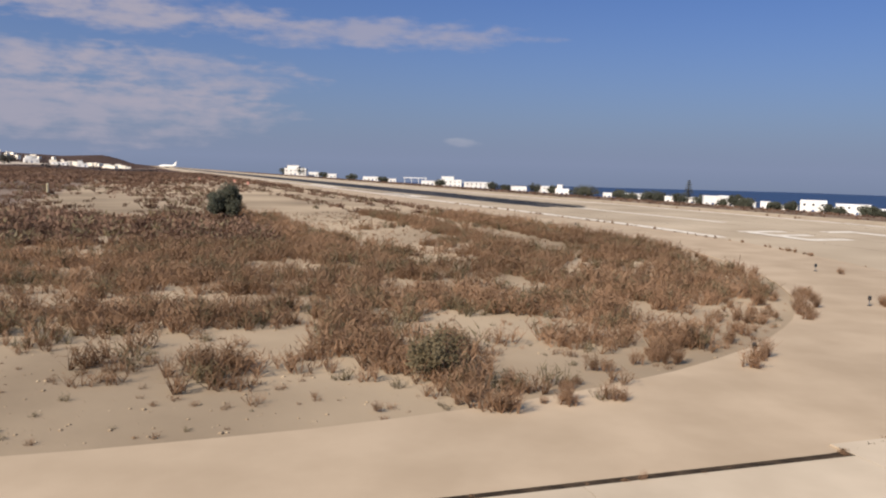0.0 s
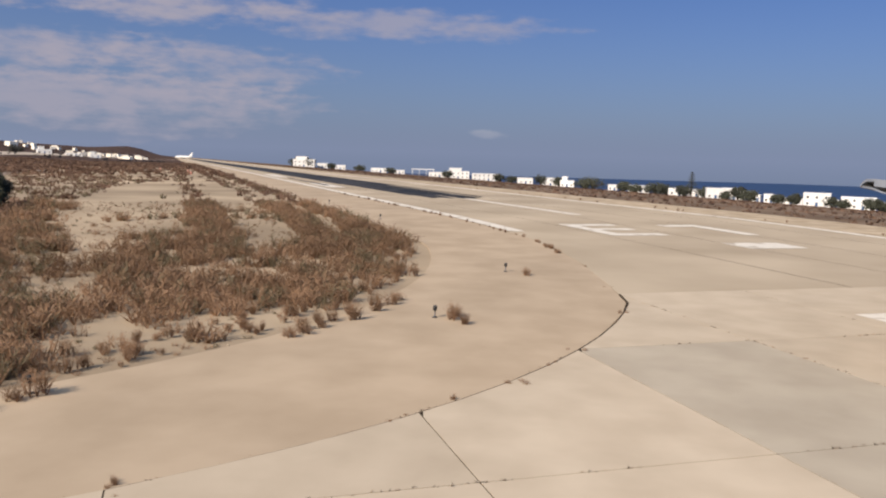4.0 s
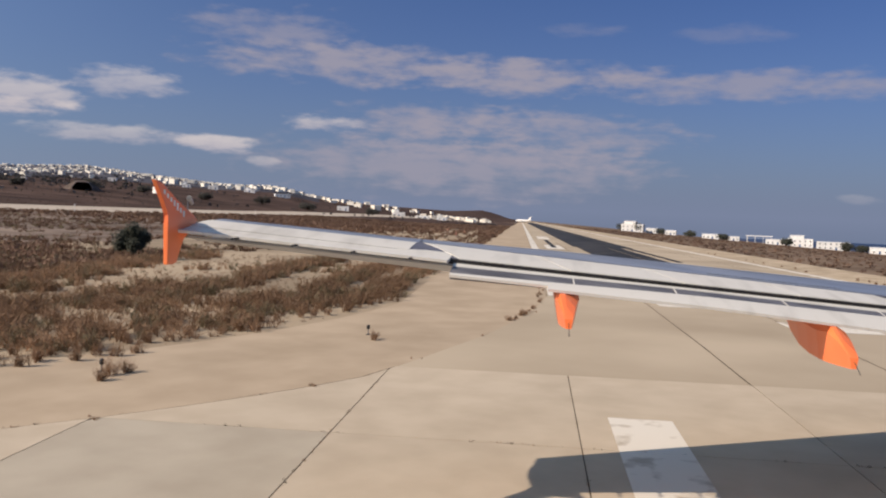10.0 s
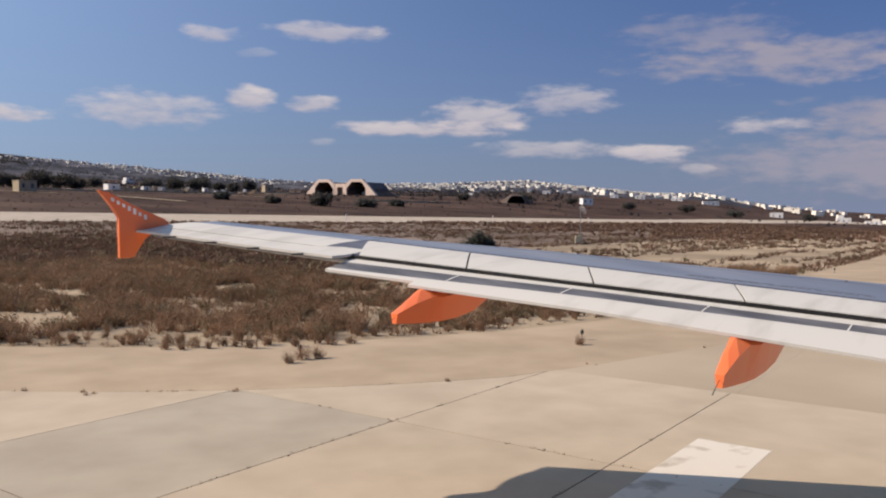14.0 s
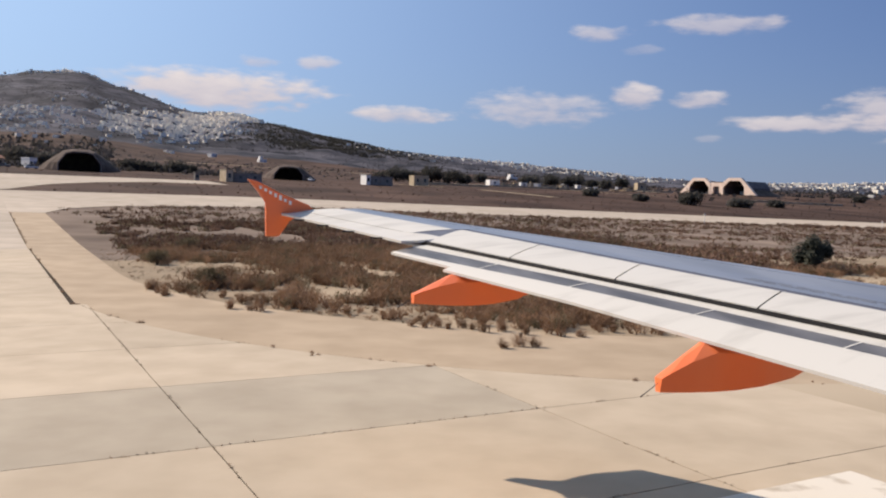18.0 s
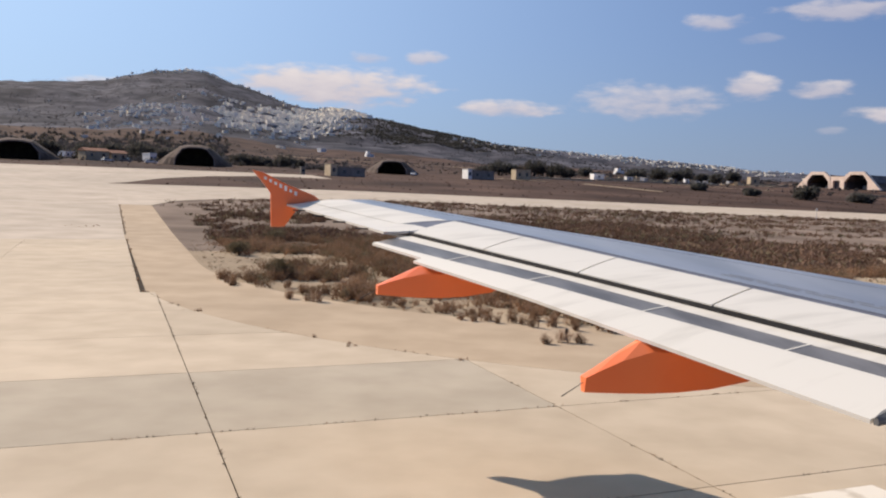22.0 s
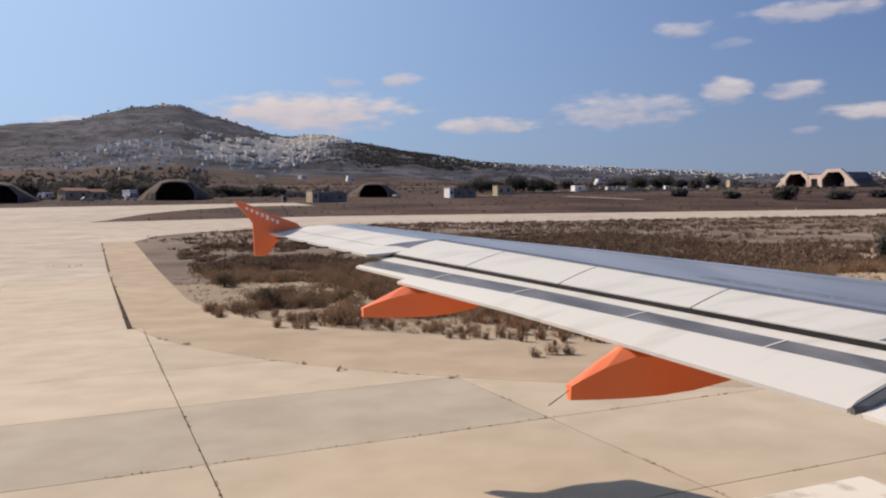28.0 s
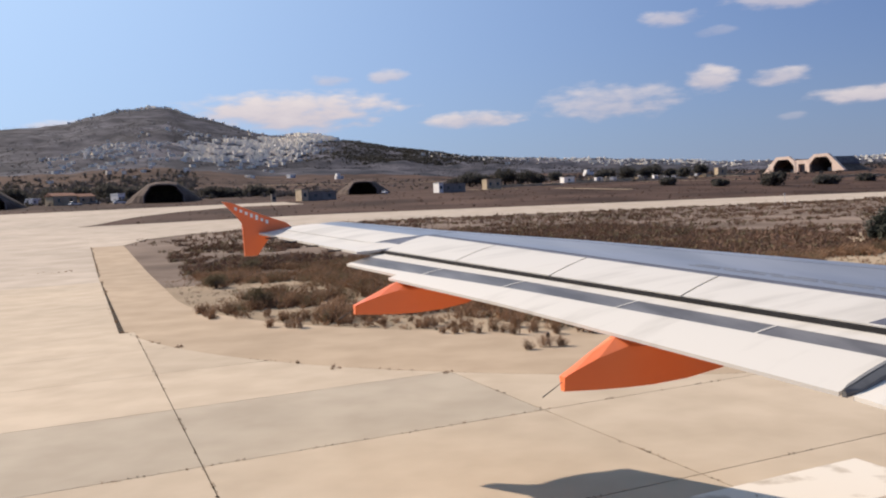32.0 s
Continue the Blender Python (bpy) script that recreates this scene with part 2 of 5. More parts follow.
M["wing_white"] = material("white_wing_paint", (0.58, 0.54, 0.465), (0.72, 0.675, 0.59), 1.3, 0.55, detail=8, stretch=(0.5, 2.5, 1), low=0.30, high=0.5)
M["wing_grey"] = material("grey_wing_skin", (0.215, 0.235, 0.27), (0.30, 0.32, 0.355), 0.8, 0.32, metal=0.1, detail=8, stretch=(2, 0.4, 1))
M["wing_dark"] = material("dark_grey_panel", (0.125, 0.118, 0.115), (0.225, 0.214, 0.208), 2.0, 0.42, metal=0.2, stretch=(2, 0.6, 1))
M["wing_mid"] = material("mid_grey_panel", (0.105, 0.105, 0.125), (0.155, 0.155, 0.18), 2.0, 0.5, stretch=(2, 0.6, 1))
M["gap"] = material("black_gap", (0.008, 0.007, 0.007), (0.02, 0.018, 0.018), 3, 0.7)
M["orange"] = material("orange_gloss_paint", (0.96, 0.200, 0.062), (0.98, 0.235, 0.080), 1.0, 0.30, big=0.03)
M["seal"] = material("rubber_seal", (0.10, 0.10, 0.10), (0.17, 0.17, 0.165), 5, 0.55)
M["mark_grey"] = material("grey_stencil", (0.16, 0.17, 0.19), (0.22, 0.23, 0.25), 5, 0.5)
M["steel"] = material("dull_steel", (0.22, 0.22, 0.22), (0.36, 0.36, 0.36), 8, 0.45, metal=0.8)
M["tyre"] = material("tyre", (0.012, 0.012, 0.012), (0.03, 0.03, 0.03), 9, 0.85)
M["whitewash"] = material("whitewash", (0.76, 0.74, 0.70), (0.88, 0.86, 0.82), 0.7, 0.85, vary=0.10)
M["ochre"] = material("ochre_render", (0.42, 0.33, 0.22), (0.55, 0.45, 0.32), 0.6, 0.9, vary=0.12)
M["hangar"] = material("pink_concrete", (0.74, 0.56, 0.45), (0.84, 0.67, 0.55), 0.25, 0.9, bump=0.3, bump_scale=2, big=0.1)
M["berm"] = material("earth_cover", (0.080, 0.060, 0.050), (0.150, 0.114, 0.094), 0.25, 0.95, bump=0.6, bump_scale=1.5)
# shade deep in the shelter arches is put into this dark tone
M["dark_inside"] = material("shade_toned_interior", (0.11, 0.10, 0.105), (0.18, 0.165, 0.165), 0.5, 0.9)
M["glass"] = material("window_glass", (0.02, 0.025, 0.035), (0.05, 0.06, 0.07), 1.0, 0.12)
M["shutter"] = material("blue_shutter", (0.05, 0.10, 0.20), (0.08, 0.14, 0.26), 2.0, 0.6)
# the bluish purple-grey cast is distance haze put into the slope's base colour
M["hill"] = material("hazy_hill_slope", (0.030, 0.031, 0.040), (0.112, 0.106, 0.119), 0.022, 0.95, bump=0.4, bump_scale=0.15, detail=12, big=0.5, big_scale=0.004, low=0.37, high=0.66, stretch=(1, 1, 2.4))
M["black_plastic"] = material("black_plastic", (0.015, 0.015, 0.015), (0.03, 0.03, 0.03), 5, 0.5)
M["yellow"] = material("yellow_panel", (0.50, 0.42, 0.14), (0.62, 0.53, 0.22), 2, 0.6)
M["pale_yellow"] = material("faded_yellow_panel", (0.62, 0.53, 0.30), (0.74, 0.66, 0.44), 2, 0.6)
M["red"] = material("red_panel", (0.50, 0.20, 0.14), (0.60, 0.28, 0.21), 2, 0.6)


# ---- building helpers ----
def mesh_of(name, verts, faces, mats, smooth=False, index=None):
    me = bpy.data.meshes.new(name)
    me.from_pydata(verts, [], faces)
    for m in mats if isinstance(mats, (list, tuple)) else [mats]:
        me.materials.append(m)
    if index is not None:
        me.polygons.foreach_set("material_index", index)
    if smooth:
        me.polygons.foreach_set("use_smooth", [True] * len(me.polygons))
    me.update()
    return me


def part(name, data, mat, parent, label=""):
    """Links a bmesh or a mesh as one object under parent."""
    if isinstance(data, bmesh.types.BMesh):
        me = bpy.data.meshes.new(name)
        bmesh.ops.recalc_face_normals(data, faces=data.faces)
        data.to_mesh(me)
        data.free()
        me.materials.append(mat)
        data = me
    ob = new(name, data)
    ob.parent = parent
    if label:
        ob["label"] = label
    return ob


def thing(name, m, label, category, group="", kind=""):
    ob = new(name)
    ob.matrix_world = m
    ob.empty_display_size = 0.1
    return tagged(ob, label, category, group, kind)


def bm_box(bm, x0, x1, y0, y1, z0, z1, bevel=0.0):
    made = bmesh.ops.create_cube(bm, size=1.0)["verts"]
    for v in made:
        v.co = Vector((x0 + (v.co.x + 0.5) * (x1 - x0), y0 + (v.co.y + 0.5) * (y1 - y0), z0 + (v.co.z + 0.5) * (z1 - z0)))
    if bevel:
        edges = list({e for v in made for e in v.link_edges})
        bmesh.ops.bevel(bm, geom=edges, offset=bevel, segments=2, affect="EDGES", profile=0.6)
    return bm


def box(x0, x1, y0, y1, z0, z1, bevel=0.0):
    return bm_box(bmesh.new(), x0, x1, y0, y1, z0, z1, bevel)


def prism(outline, thickness_vec, bevel=0.0):
    """A closed outline of points pushed along a vector."""
    bm = bmesh.new()
    a = [bm.verts.new(p) for p in outline]
    b = [bm.verts.new(Vector(p) + Vector(thickness_vec)) for p in outline]
    bm.faces.new(a)
    bm.faces.new(b[::-1])
    n = len(a)
    for i in range(n):
        bm.faces.new((a[i], b[i], b[(i + 1) % n], a[(i + 1) % n]))
    if bevel:
        bmesh.ops.bevel(bm, geom=list(bm.edges), offset=bevel, segments=2, affect="EDGES", profile=0.6)
    return bm


def loft(sections, closed=True, caps=True):
    """Rings of equal length joined one after another."""
    bm = bmesh.new()
    rings = [[bm.verts.new(p) for p in s] for s in sections]
    n = len(rings[0])
    for r0, r1 in zip(rings, rings[1:]):
        for i in range(n if closed else n - 1):
            j = (i + 1) % n
            bm.faces.new((r0[i], r0[j], r1[j], r1[i]))
    if caps and closed:
        bm.faces.new(rings[0][::-1])
        bm.faces.new(rings[-1])
    return bm


def lathe(profile, segments=20, axis="z"):
    """Turns (radius, height) pairs round an axis."""
    rows = []
    for r, h in profile:
        ring = []
        for i in range(segments):
            a = 2 * math.pi * i / segments
            p = (r * math.cos(a), r * math.sin(a), h)
            ring.append(p if axis == "z" else (p[0], p[2], p[1]))
        rows.append(ring)
    return loft(rows)


# ---- the lie of the land: s runs along the runway, d across it to the land side ----
US, UD = Vector((0.9247, 0.3807)), Vector((-0.3807, 0.9247))


def bend(s, d):
    """The runway leaves the slab grid by one degree past its threshold."""
    return 0.0175 * max(0.0, s - 20) * max(0.0, min(1.0, (115 - d) / 55))


def xy(s, d):
    d += bend(s, d)
    return s * US.x + d * UD.x, s * US.y + d * UD.y


def sd(x, y):
    s, d = x * US.x + y * US.y, x * UD.x + y * UD.y
    return s, d - bend(s, d - bend(s, d))


RIDGE = [(-180, 0.03), (-60, 0.085), (-40, 0.092), (-27.1, 0.0992), (-25, 0.1038), (-22.7, 0.1071), (-21.4, 0.115), (-19.7, 0.1218), (-17.6, 0.125),
         (-16.6, 0.1247), (-14.5, 0.1122), (-12.7, 0.1026), (-10.1, 0.0901), (-7.5, 0.0877), (-4.9, 0.0804), (-1.8, 0.0708), (0.5, 0.0639),
         (3.2, 0.0554), (5.9, 0.0515), (12.6, 0.042), (19.8, 0.031), (28.5, 0.027), (31.5, 0.028), (38, 0.0335), (42.3, 0.024),
         (46.5, 0.0185), (49.5, 0.0185), (51.1, 0.0105), (53, 0.002), (58, -0.003), (63, -0.010), (66, -0.0145), (70, -0.02), (180, -0.02)]
RIDGE_AZ, RIDGE_EL = [r[0] for r in RIDGE], [r[1] for r in RIDGE]


def ramp(v, xs, ys):
    return float(np.interp(v, xs, ys))


def land(x, y):
    """Height of the ground."""
    s, d = sd(x, y)
    z = -0.0128 * max(0.0, s - 45) * ramp(d, (170, 330), (1, 0))
    z += ramp(d, (-2500, -900, -520, -330, -70, -25, 64, 120, 165, 350, 600), (-165, -165, -60, -16.5, -2.2, 0, 0, 1.7, 2.9, 10.5, 16.0))
    r = math.hypot(x, y)
    if r > 420:
        az = math.degrees(math.atan2(x, y))
        top = ramp(az, RIDGE_AZ, RIDGE_EL) * 2600
        k = min(1.0, (r - 420) / 2180)
        fade = max(0.0, min(1.0, (66.5 - az) / 5))
        if fade > 0:
            far = z * (1 - k) + top * (k ** 1.5 if top > 0 else k)
            if r > 2600:
                far = top - (r - 2600) * 0.10 * (1 if top > 20 else 0)
            rough_ = max(0.0, min(1.0, (r - 700) / 600)) * min(1.0, max(0.0, top) / 150)
            far += rough_ * 60 * k * (1.12 - k) * noise.fractal(Vector((x * 0.0035, y * 0.0035, 0)), 0.8, 2.1, 6)
            far += rough_ * 3.5 * noise.fractal(Vector((x * 0.014, y * 0.014, 5.0)), 0.9, 2.1, 4)
            z = far * fade + z * (1 - fade)
    return z


# ---- ground ----
def polar_ground():
    azs = [-180 + 3 * i for i in range(45)] + [-45 + 0.4 * i for i in range(425)] + [125 + 3 * i for i in range(19)]
    azs = [a for a in azs if a < 180]
    rs = [0.0, 4]
    while rs[-1] < 4900:
        rs.append(rs[-1] * 1.03 + 1.5)
    verts, faces, index = [(0, 0, land(0, 0))], [], []
    for r in rs[1:]:
        for a in azs:
            x, y = r * math.sin(radians(a)), r * math.cos(radians(a))
            verts.append((x, y, land(x, y)))
    n = len(azs)
    for i in range(n):
        faces.append((0, 1 + (i + 1) % n, 1 + i))
        index.append(0)
    for k in range(len(rs) - 2):
        for i in range(n):
            j = (i + 1) % n
            a, b = 1 + k * n, 1 + (k + 1) * n
            faces.append((a + i, a + j, b + j, b + i))
            mid_r, mid_a = (rs[k + 1] + rs[k + 2]) / 2, radians(azs[i])
            s, d = sd(mid_r * math.sin(mid_a), mid_r * math.cos(mid_a))
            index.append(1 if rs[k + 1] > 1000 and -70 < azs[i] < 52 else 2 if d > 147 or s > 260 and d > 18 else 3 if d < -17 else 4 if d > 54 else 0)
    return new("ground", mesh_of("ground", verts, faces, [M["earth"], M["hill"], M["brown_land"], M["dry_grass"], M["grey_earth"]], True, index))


tagged(polar_ground(), "dry brown earth of an airfield, rising to a hill", "ground", kind="structure")


def strip(name, s0, s1, d0, d1, lift, mat, ds=8.0, dd=6.0, label="", category="pavement", edge=None):
    """A sheet over the land between s0..s1 and d0..d1, edge(s, d) bends it."""
    ns, nd = max(1, round((s1 - s0) / ds)), max(1, round((d1 - d0) / dd))
    verts, faces = [], []
    for i in range(ns + 1):
        for j in range(nd + 1):
            x, y = xy(s0 + (s1 - s0) * i / ns, d0 + (d1 - d0) * j / nd)
            verts.append((x, y, land(x, y) + lift))
    for i in range(ns):
        for j in range(nd):
            a = i * (nd + 1) + j
            faces.append((a, a + nd + 1, a + nd + 2, a + 1))
    return tagged(new(name, mesh_of(name, verts, faces, mat)), label, category, kind="structure")


def outline_sheet(name, points, lift, mat, label, category):
    """A flat sheet with a given outline of (s, d), with a rim that reaches down."""
    bm = bmesh.new()
    top = [bm.verts.new((*xy(s, d), lift)) for s, d in points]
    low = [bm.verts.new((*xy(s, d), -0.10)) for s, d in points]
    bm.faces.new(top)
    for i in range(len(top)):
        j = (i + 1) % len(top)
        bm.faces.new((top[i], low[i], low[j], top[j]))
    bmesh.ops.triangulate(bm, faces=[f for f in bm.faces if len(f.verts) > 4])
    bmesh.ops.recalc_face_normals(bm, faces=bm.faces)
    me = bpy.data.meshes.new(name)
    bm.to_mesh(me)
    bm.free()
    me.materials.append(mat)
    return tagged(new(name, me), label, category, kind="structure")


def arc(p0, p1, p2, n=14):
    """A soft bend from p0 to p2 pulled towards p1."""
    return [tuple((1 - t) ** 2 * a + 2 * t * (1 - t) * b + t * t * c for a, b, c in zip(p0, p1, p2)) for t in (i / n for i in range(n + 1))]


FILLET_IN = arc((1.65, 33.4), (3.6, 21.5), (13.9, 14.9)) + [(16.7, 13.9), (22, 12.2), (29, 10.5), (36, 9.72)]
FILLET_OUT = arc((4.7, 44.0), (5.0, 21.5), (30.0, 16.4))
strip("runway", -60, 1500, -12.9, 9.7, 0.045, M["runway"], 10, 4.5, "worn tan runway, sun-bleached", "runway")
outline_sheet("runway_shoulder", [(15.4, 9.6), (15.4, 14.33), (16.7, 13.9), (22, 12.2), (29, 10.5), (36, 9.72), (36, 9.6)], 0.047, M["runway"], "worn tan runway surface widening to the taxiway", "runway")
outline_sheet("joint_bed", [(-60, -13.9), (-60, 40), (-26, 40), (-26, 61.3), (1.5, 61.3)] + FILLET_IN[:15] + [(15.5, 14.3), (15.5, -13.9)], 0.066, M["weeds"],
              "dark weedy bed under the concrete slabs", "pavement")


def even(line, n):
    """n + 1 points at even steps along a line."""
    run = [0.0]
    for p, q in zip(line, line[1:]):
        run.append(run[-1] + math.dist(p, q))
    at = [run[-1] * i / n for i in range(n + 1)]
    return [(float(np.interp(a, run, [p[0] for p in line])), float(np.interp(a, run, [p[1] for p in line]))) for a in at]


verts, faces = [], []
for i, (p, q) in enumerate(zip(even([(1.4, 61.3)] + FILLET_IN + [(90, 9.72)], 70), even([(4.95, 61.3)] + FILLET_OUT + [(90, 16.4)], 70))):
    verts += [(*xy(*p), land(*xy(*p)) + 0.04), (*xy(*q), land(*xy(*q)) + 0.04), (*xy(*q), land(*xy(*q)) - 0.1)]
    if i:
        k = 3 * i
        faces += [(k - 3, k, k + 1, k - 2), (k - 2, k + 1, k + 2, k - 1)]
tagged(new("asphalt_shoulder", mesh_of("asphalt_shoulder", verts, faces, M["asphalt"])), "tan asphalt shoulder with weedy edges", "shoulder", kind="structure")
strip("asphalt_shoulder", 90, 1500, 9.72, 16.4, 0.040, M["asphalt"], 10, 4, "tan asphalt shoulder beside the runway", "shoulder")
strip("asphalt_shoulder", 1.4, 4.95, 61.3, 103, 0.040, M["asphalt"], 2, 6, "tan asphalt shoulder beside the taxiway", "shoulder")
strip("taxiway", -26, 1.4, 61.3, 127, 0.045, M["concrete"], 9, 6, "pale concrete taxiway", "taxiway")
strip("taxiway", -220, 1500, 126, 168, 0.06, M["concrete"], 10, 5, "pale parallel taxiway across the field", "taxiway")


def flare(s):
    """Where the scrub ends below the widened mouth of the taxiway."""
    return ramp(s, (1.4, 4.9, 8, 14, 26, 44), (103, 102, 112, 119, 124, 127))


verts, faces = [], []
for i in range(29):
    s_ = 1.4 + 43 * (i / 28) ** 1.6
    for j in range(5):
        px, py = xy(s_, flare(s_) + (127 - flare(s_)) * j / 4)
        verts.append((px, py, land(px, py) + 0.055))
        if i and j:
            k = i * 5 + j
            faces.append((k - 6, k - 1, k, k - 5))
tagged(new("taxiway_mouth", mesh_of("taxiway_mouth", verts, faces, M["concrete"])), "pale concrete where the taxiways meet", "taxiway", kind="structure")


def apron_edge(d):
    """Where the apron ends and the scrub island begins."""
    return ramp(d, (168, 172, 182, 200, 220, 235, 262), (0, 3, 6, 12, 24, 40, 40))


verts, faces = [], []
for i in range(13):
    dd_ = 168 + 67 * i / 12
    for j in range(21):
        px, py = xy(-160 + (apron_edge(dd_) + 160) * j / 20, dd_)
        verts.append((px, py, land(px, py) + 0.06))
        if i and j:
            k = i * 21 + j
            faces.append((k - 22, k - 21, k, k - 1))
tagged(new("apron", mesh_of("apron", verts, faces, M["concrete"])), "pale concrete apron", "apron", kind="structure")
strip("taxiway", -160, 60, 235, 262, 0.06, M["concrete"], 8, 6, "pale concrete taxiway in front of the shelters", "taxiway")
strip("sandy_verge", -60, 1400, -19.5, -12.9, 0.040, M["sand"], 10, 4, "pale sandy verge along the runway", "verge")
verts, faces = [], []
for i in range(12):
    s_ = -70 + 50 * i / 11
    h_ = 13 * (1 - (i / 11) ** 2) ** 0.5
    for j in range(5):
        px, py = xy(s_, 178 + (s_ + 45) * 0.15 - h_ + 2 * h_ * j / 4)
        verts.append((px, py, land(px, py) + 0.10))
        if i and j:
            k = i * 5 + j
            faces.append((k - 6, k - 1, k, k - 5))
tagged(new("scrub_island", mesh_of("scrub_island", verts, faces, M["brown_land"])), "brown scrubby island between the taxiways", "verge", kind="structure")
shore = [xy(-3500, -880), xy(3900, -880)] + [(5400 * math.sin(radians(q)), 5400 * math.cos(radians(q))) for q in range(78, 216, 3)]
tagged(new("water", mesh_of("water", [(x, y, -128.0) for x, y in shore], [tuple(range(len(shore)))], M["sea"])), "deep blue sea on the horizon", "sea", kind="structure")


# ---- the aircraft wing: x ahead, y out along the span, from the seat window ----
wing = thing("aircraft_wing", pose(0.40, -0.10, 0, 0, 0, 22.4), "white airliner wing with orange fairings and lowered flaps", "aircraft wing")


def deck(l):
    return 4.05 + (l - 15.2) * 0.0893


def front(l):
    return 4.44 + (15.98 - l) * 0.50


def hinge(l):
    return 7.36 - (l - 5.46) * 0.295


def shroud(l):
    return 6.49 - (l - 4.96) * 0.32


def flap_back(l):
    return (5.38 - (l - 4.65) * 0.253, 2.75 + (l - 4.65) * 0.1156 - 0.025 * max(0.0, l - 8.5)) if l > 4.65 else (5.38 + (4.65 - l) * 0.06, 2.75 - (4.65 - l) * 0.08)


def tail_edge(l):
    return 3.82 - (l - 12.05) * 0.25


def top_z(l, f):
    """Upper skin: highest a little behind the leading edge, dropping to it and to the rear."""
    a, b = front(l), shroud(l)
    u = (a - f) / (a - b)
    if u > 0.42:
        return deck(l) + 0.05 - 0.10 * min(1.0, (u - 0.42) / 0.58) ** 2 - 0.04 * max(0.0, u - 1)
    nose = max(0.0, 1 - u / 0.11) ** 2
    return deck(l) + 0.05 + (0.062 - 0.05 * max(0.0, min(1.0, (l - 10.5) / 2.5))) * math.sin(math.pi * max(0.0, u) / 0.42) ** 2 - 0.30 * nose * (0.35 + 0.65 * (16 - l) / 14)


def skin(name, mat, l0, l1, fa, fb, nl, nf, thick, lift=0.0, label="", z=None):
    """A curved plate of the wing between two lines along the span."""
    up, verts, faces = (z or top_z), [], []
    for i in range(nl + 1):
        l = l0 + (l1 - l0) * i / nl
        for j in range(nf + 1):
            f = fa(l) + (fb(l) - fa(l)) * j / nf
            verts.append((f, l, up(l, f) + lift))
    k = len(verts)
    verts += [(x, y, zz - thick) for x, y, zz in verts]
    for i in range(nl):
        for j in range(nf):
            a = i * (nf + 1) + j
            b = a + nf + 1
            faces += [(a, b, b + 1, a + 1), (k + a, k + a + 1, k + b + 1, k + b)]
    rim = [(i * (nf + 1), (i + 1) * (nf + 1)) for i in range(nl)] + [((i + 1) * (nf + 1) + nf, i * (nf + 1) + nf) for i in range(nl)]
    rim += [(j + 1, j) for j in range(nf)] + [(nl * (nf + 1) + j, nl * (nf + 1) + j + 1) for j in range(nf)]
    twin = {}
    for q in sorted({q for e in rim for q in e}):
        for o in (q, k + q):
            twin[o] = len(verts)
            verts.append(verts[o])
    faces += [(twin[b], twin[a], twin[k + a], twin[k + b]) for a, b in rim]
    me = mesh_of(name, verts, faces, mat)
    ob = part(name, me, mat, wing, label)
    ob.data.polygons.foreach_set("use_smooth", [i < 2 * nl * nf for i in range(len(faces))])
    return ob


TIP, ROOT, KINK = 15.30, 1.3, 4.65


def slat_line(l):
    return front(l) - (0.30 + (16 - l) * 0.055)


def under(l, f):
    return top_z(l, f) - 0.02


# leading edge, in slats, then the grey box skin, then spoilers
for a, b in ((ROOT, 3.6), (3.62, 6.4), (6.42, 9.2), (9.22, 12.0), (12.02, 14.7)):
    skin("slat", M["wing_grey"], a, b, front, slat_line, 8, 8, 0.05, 0.004, "bare grey leading-edge slat")
skin("tip_edge", M["wing_grey"], 14.72, TIP, front, slat_line, 3, 8, 0.05, 0.002)
skin("upper_skin", M["wing_grey"], ROOT, 12.6, slat_line, lambda l: hinge(l) + 0.07, 24, 8, 0.16, 0.0, "grey-blue upper skin")
skin("hinge_gap", M["gap"], ROOT, 12.6, lambda l: hinge(l) + 0.072, lambda l: hinge(l) + 0.040, 20, 1, 0.08, -0.008, "thin dark gap")
skin("hinge_strip", M["wing_mid"], 4.9, 12.6, lambda l: hinge(l) + 0.040, lambda l: hinge(l) - 0.10, 20, 2, 0.10, -0.003, "grey strip in front of the spoilers")
skin("outer_grey_panel", M["wing_mid"], 11.85, 12.62, lambda l: hinge(l) - 0.06, lambda l: shroud(l) + 0.02, 4, 4, 0.10, -0.002, "grey panel beyond the spoilers")
skin("outer_skin", M["wing_grey"], 12.62, TIP, slat_line, lambda l: slat_line(l) - 0.62 + (l - 12) * 0.09, 10, 5, 0.14, 0.0)
skin("outer_panel", M["wing_white"], 12.62, TIP, lambda l: slat_line(l) - 0.62 + (l - 12) * 0.09, lambda l: tail_edge(l) + 0.62 - (l - 12) * 0.07, 10, 5, 0.12, 0.003, "white outer wing panel")
skin("root_panel", M["wing_white"], ROOT, 4.9, lambda l: hinge(l) + 0.07, lambda l: shroud(l) + 0.02, 8, 5, 0.12, 0.0)
skin("dark_root_panel", M["wing_mid"], 3.9, 5.30, lambda l: hinge(l) - 0.11, lambda l: shroud(l) + 0.04, 3, 5, 0.02, 0.008, "dark grey panel")
cuts_back, cuts_front = (5.12, 7.08, 8.83, 10.45, 11.95), (5.50, 7.46, 9.32, 10.98, 12.55)
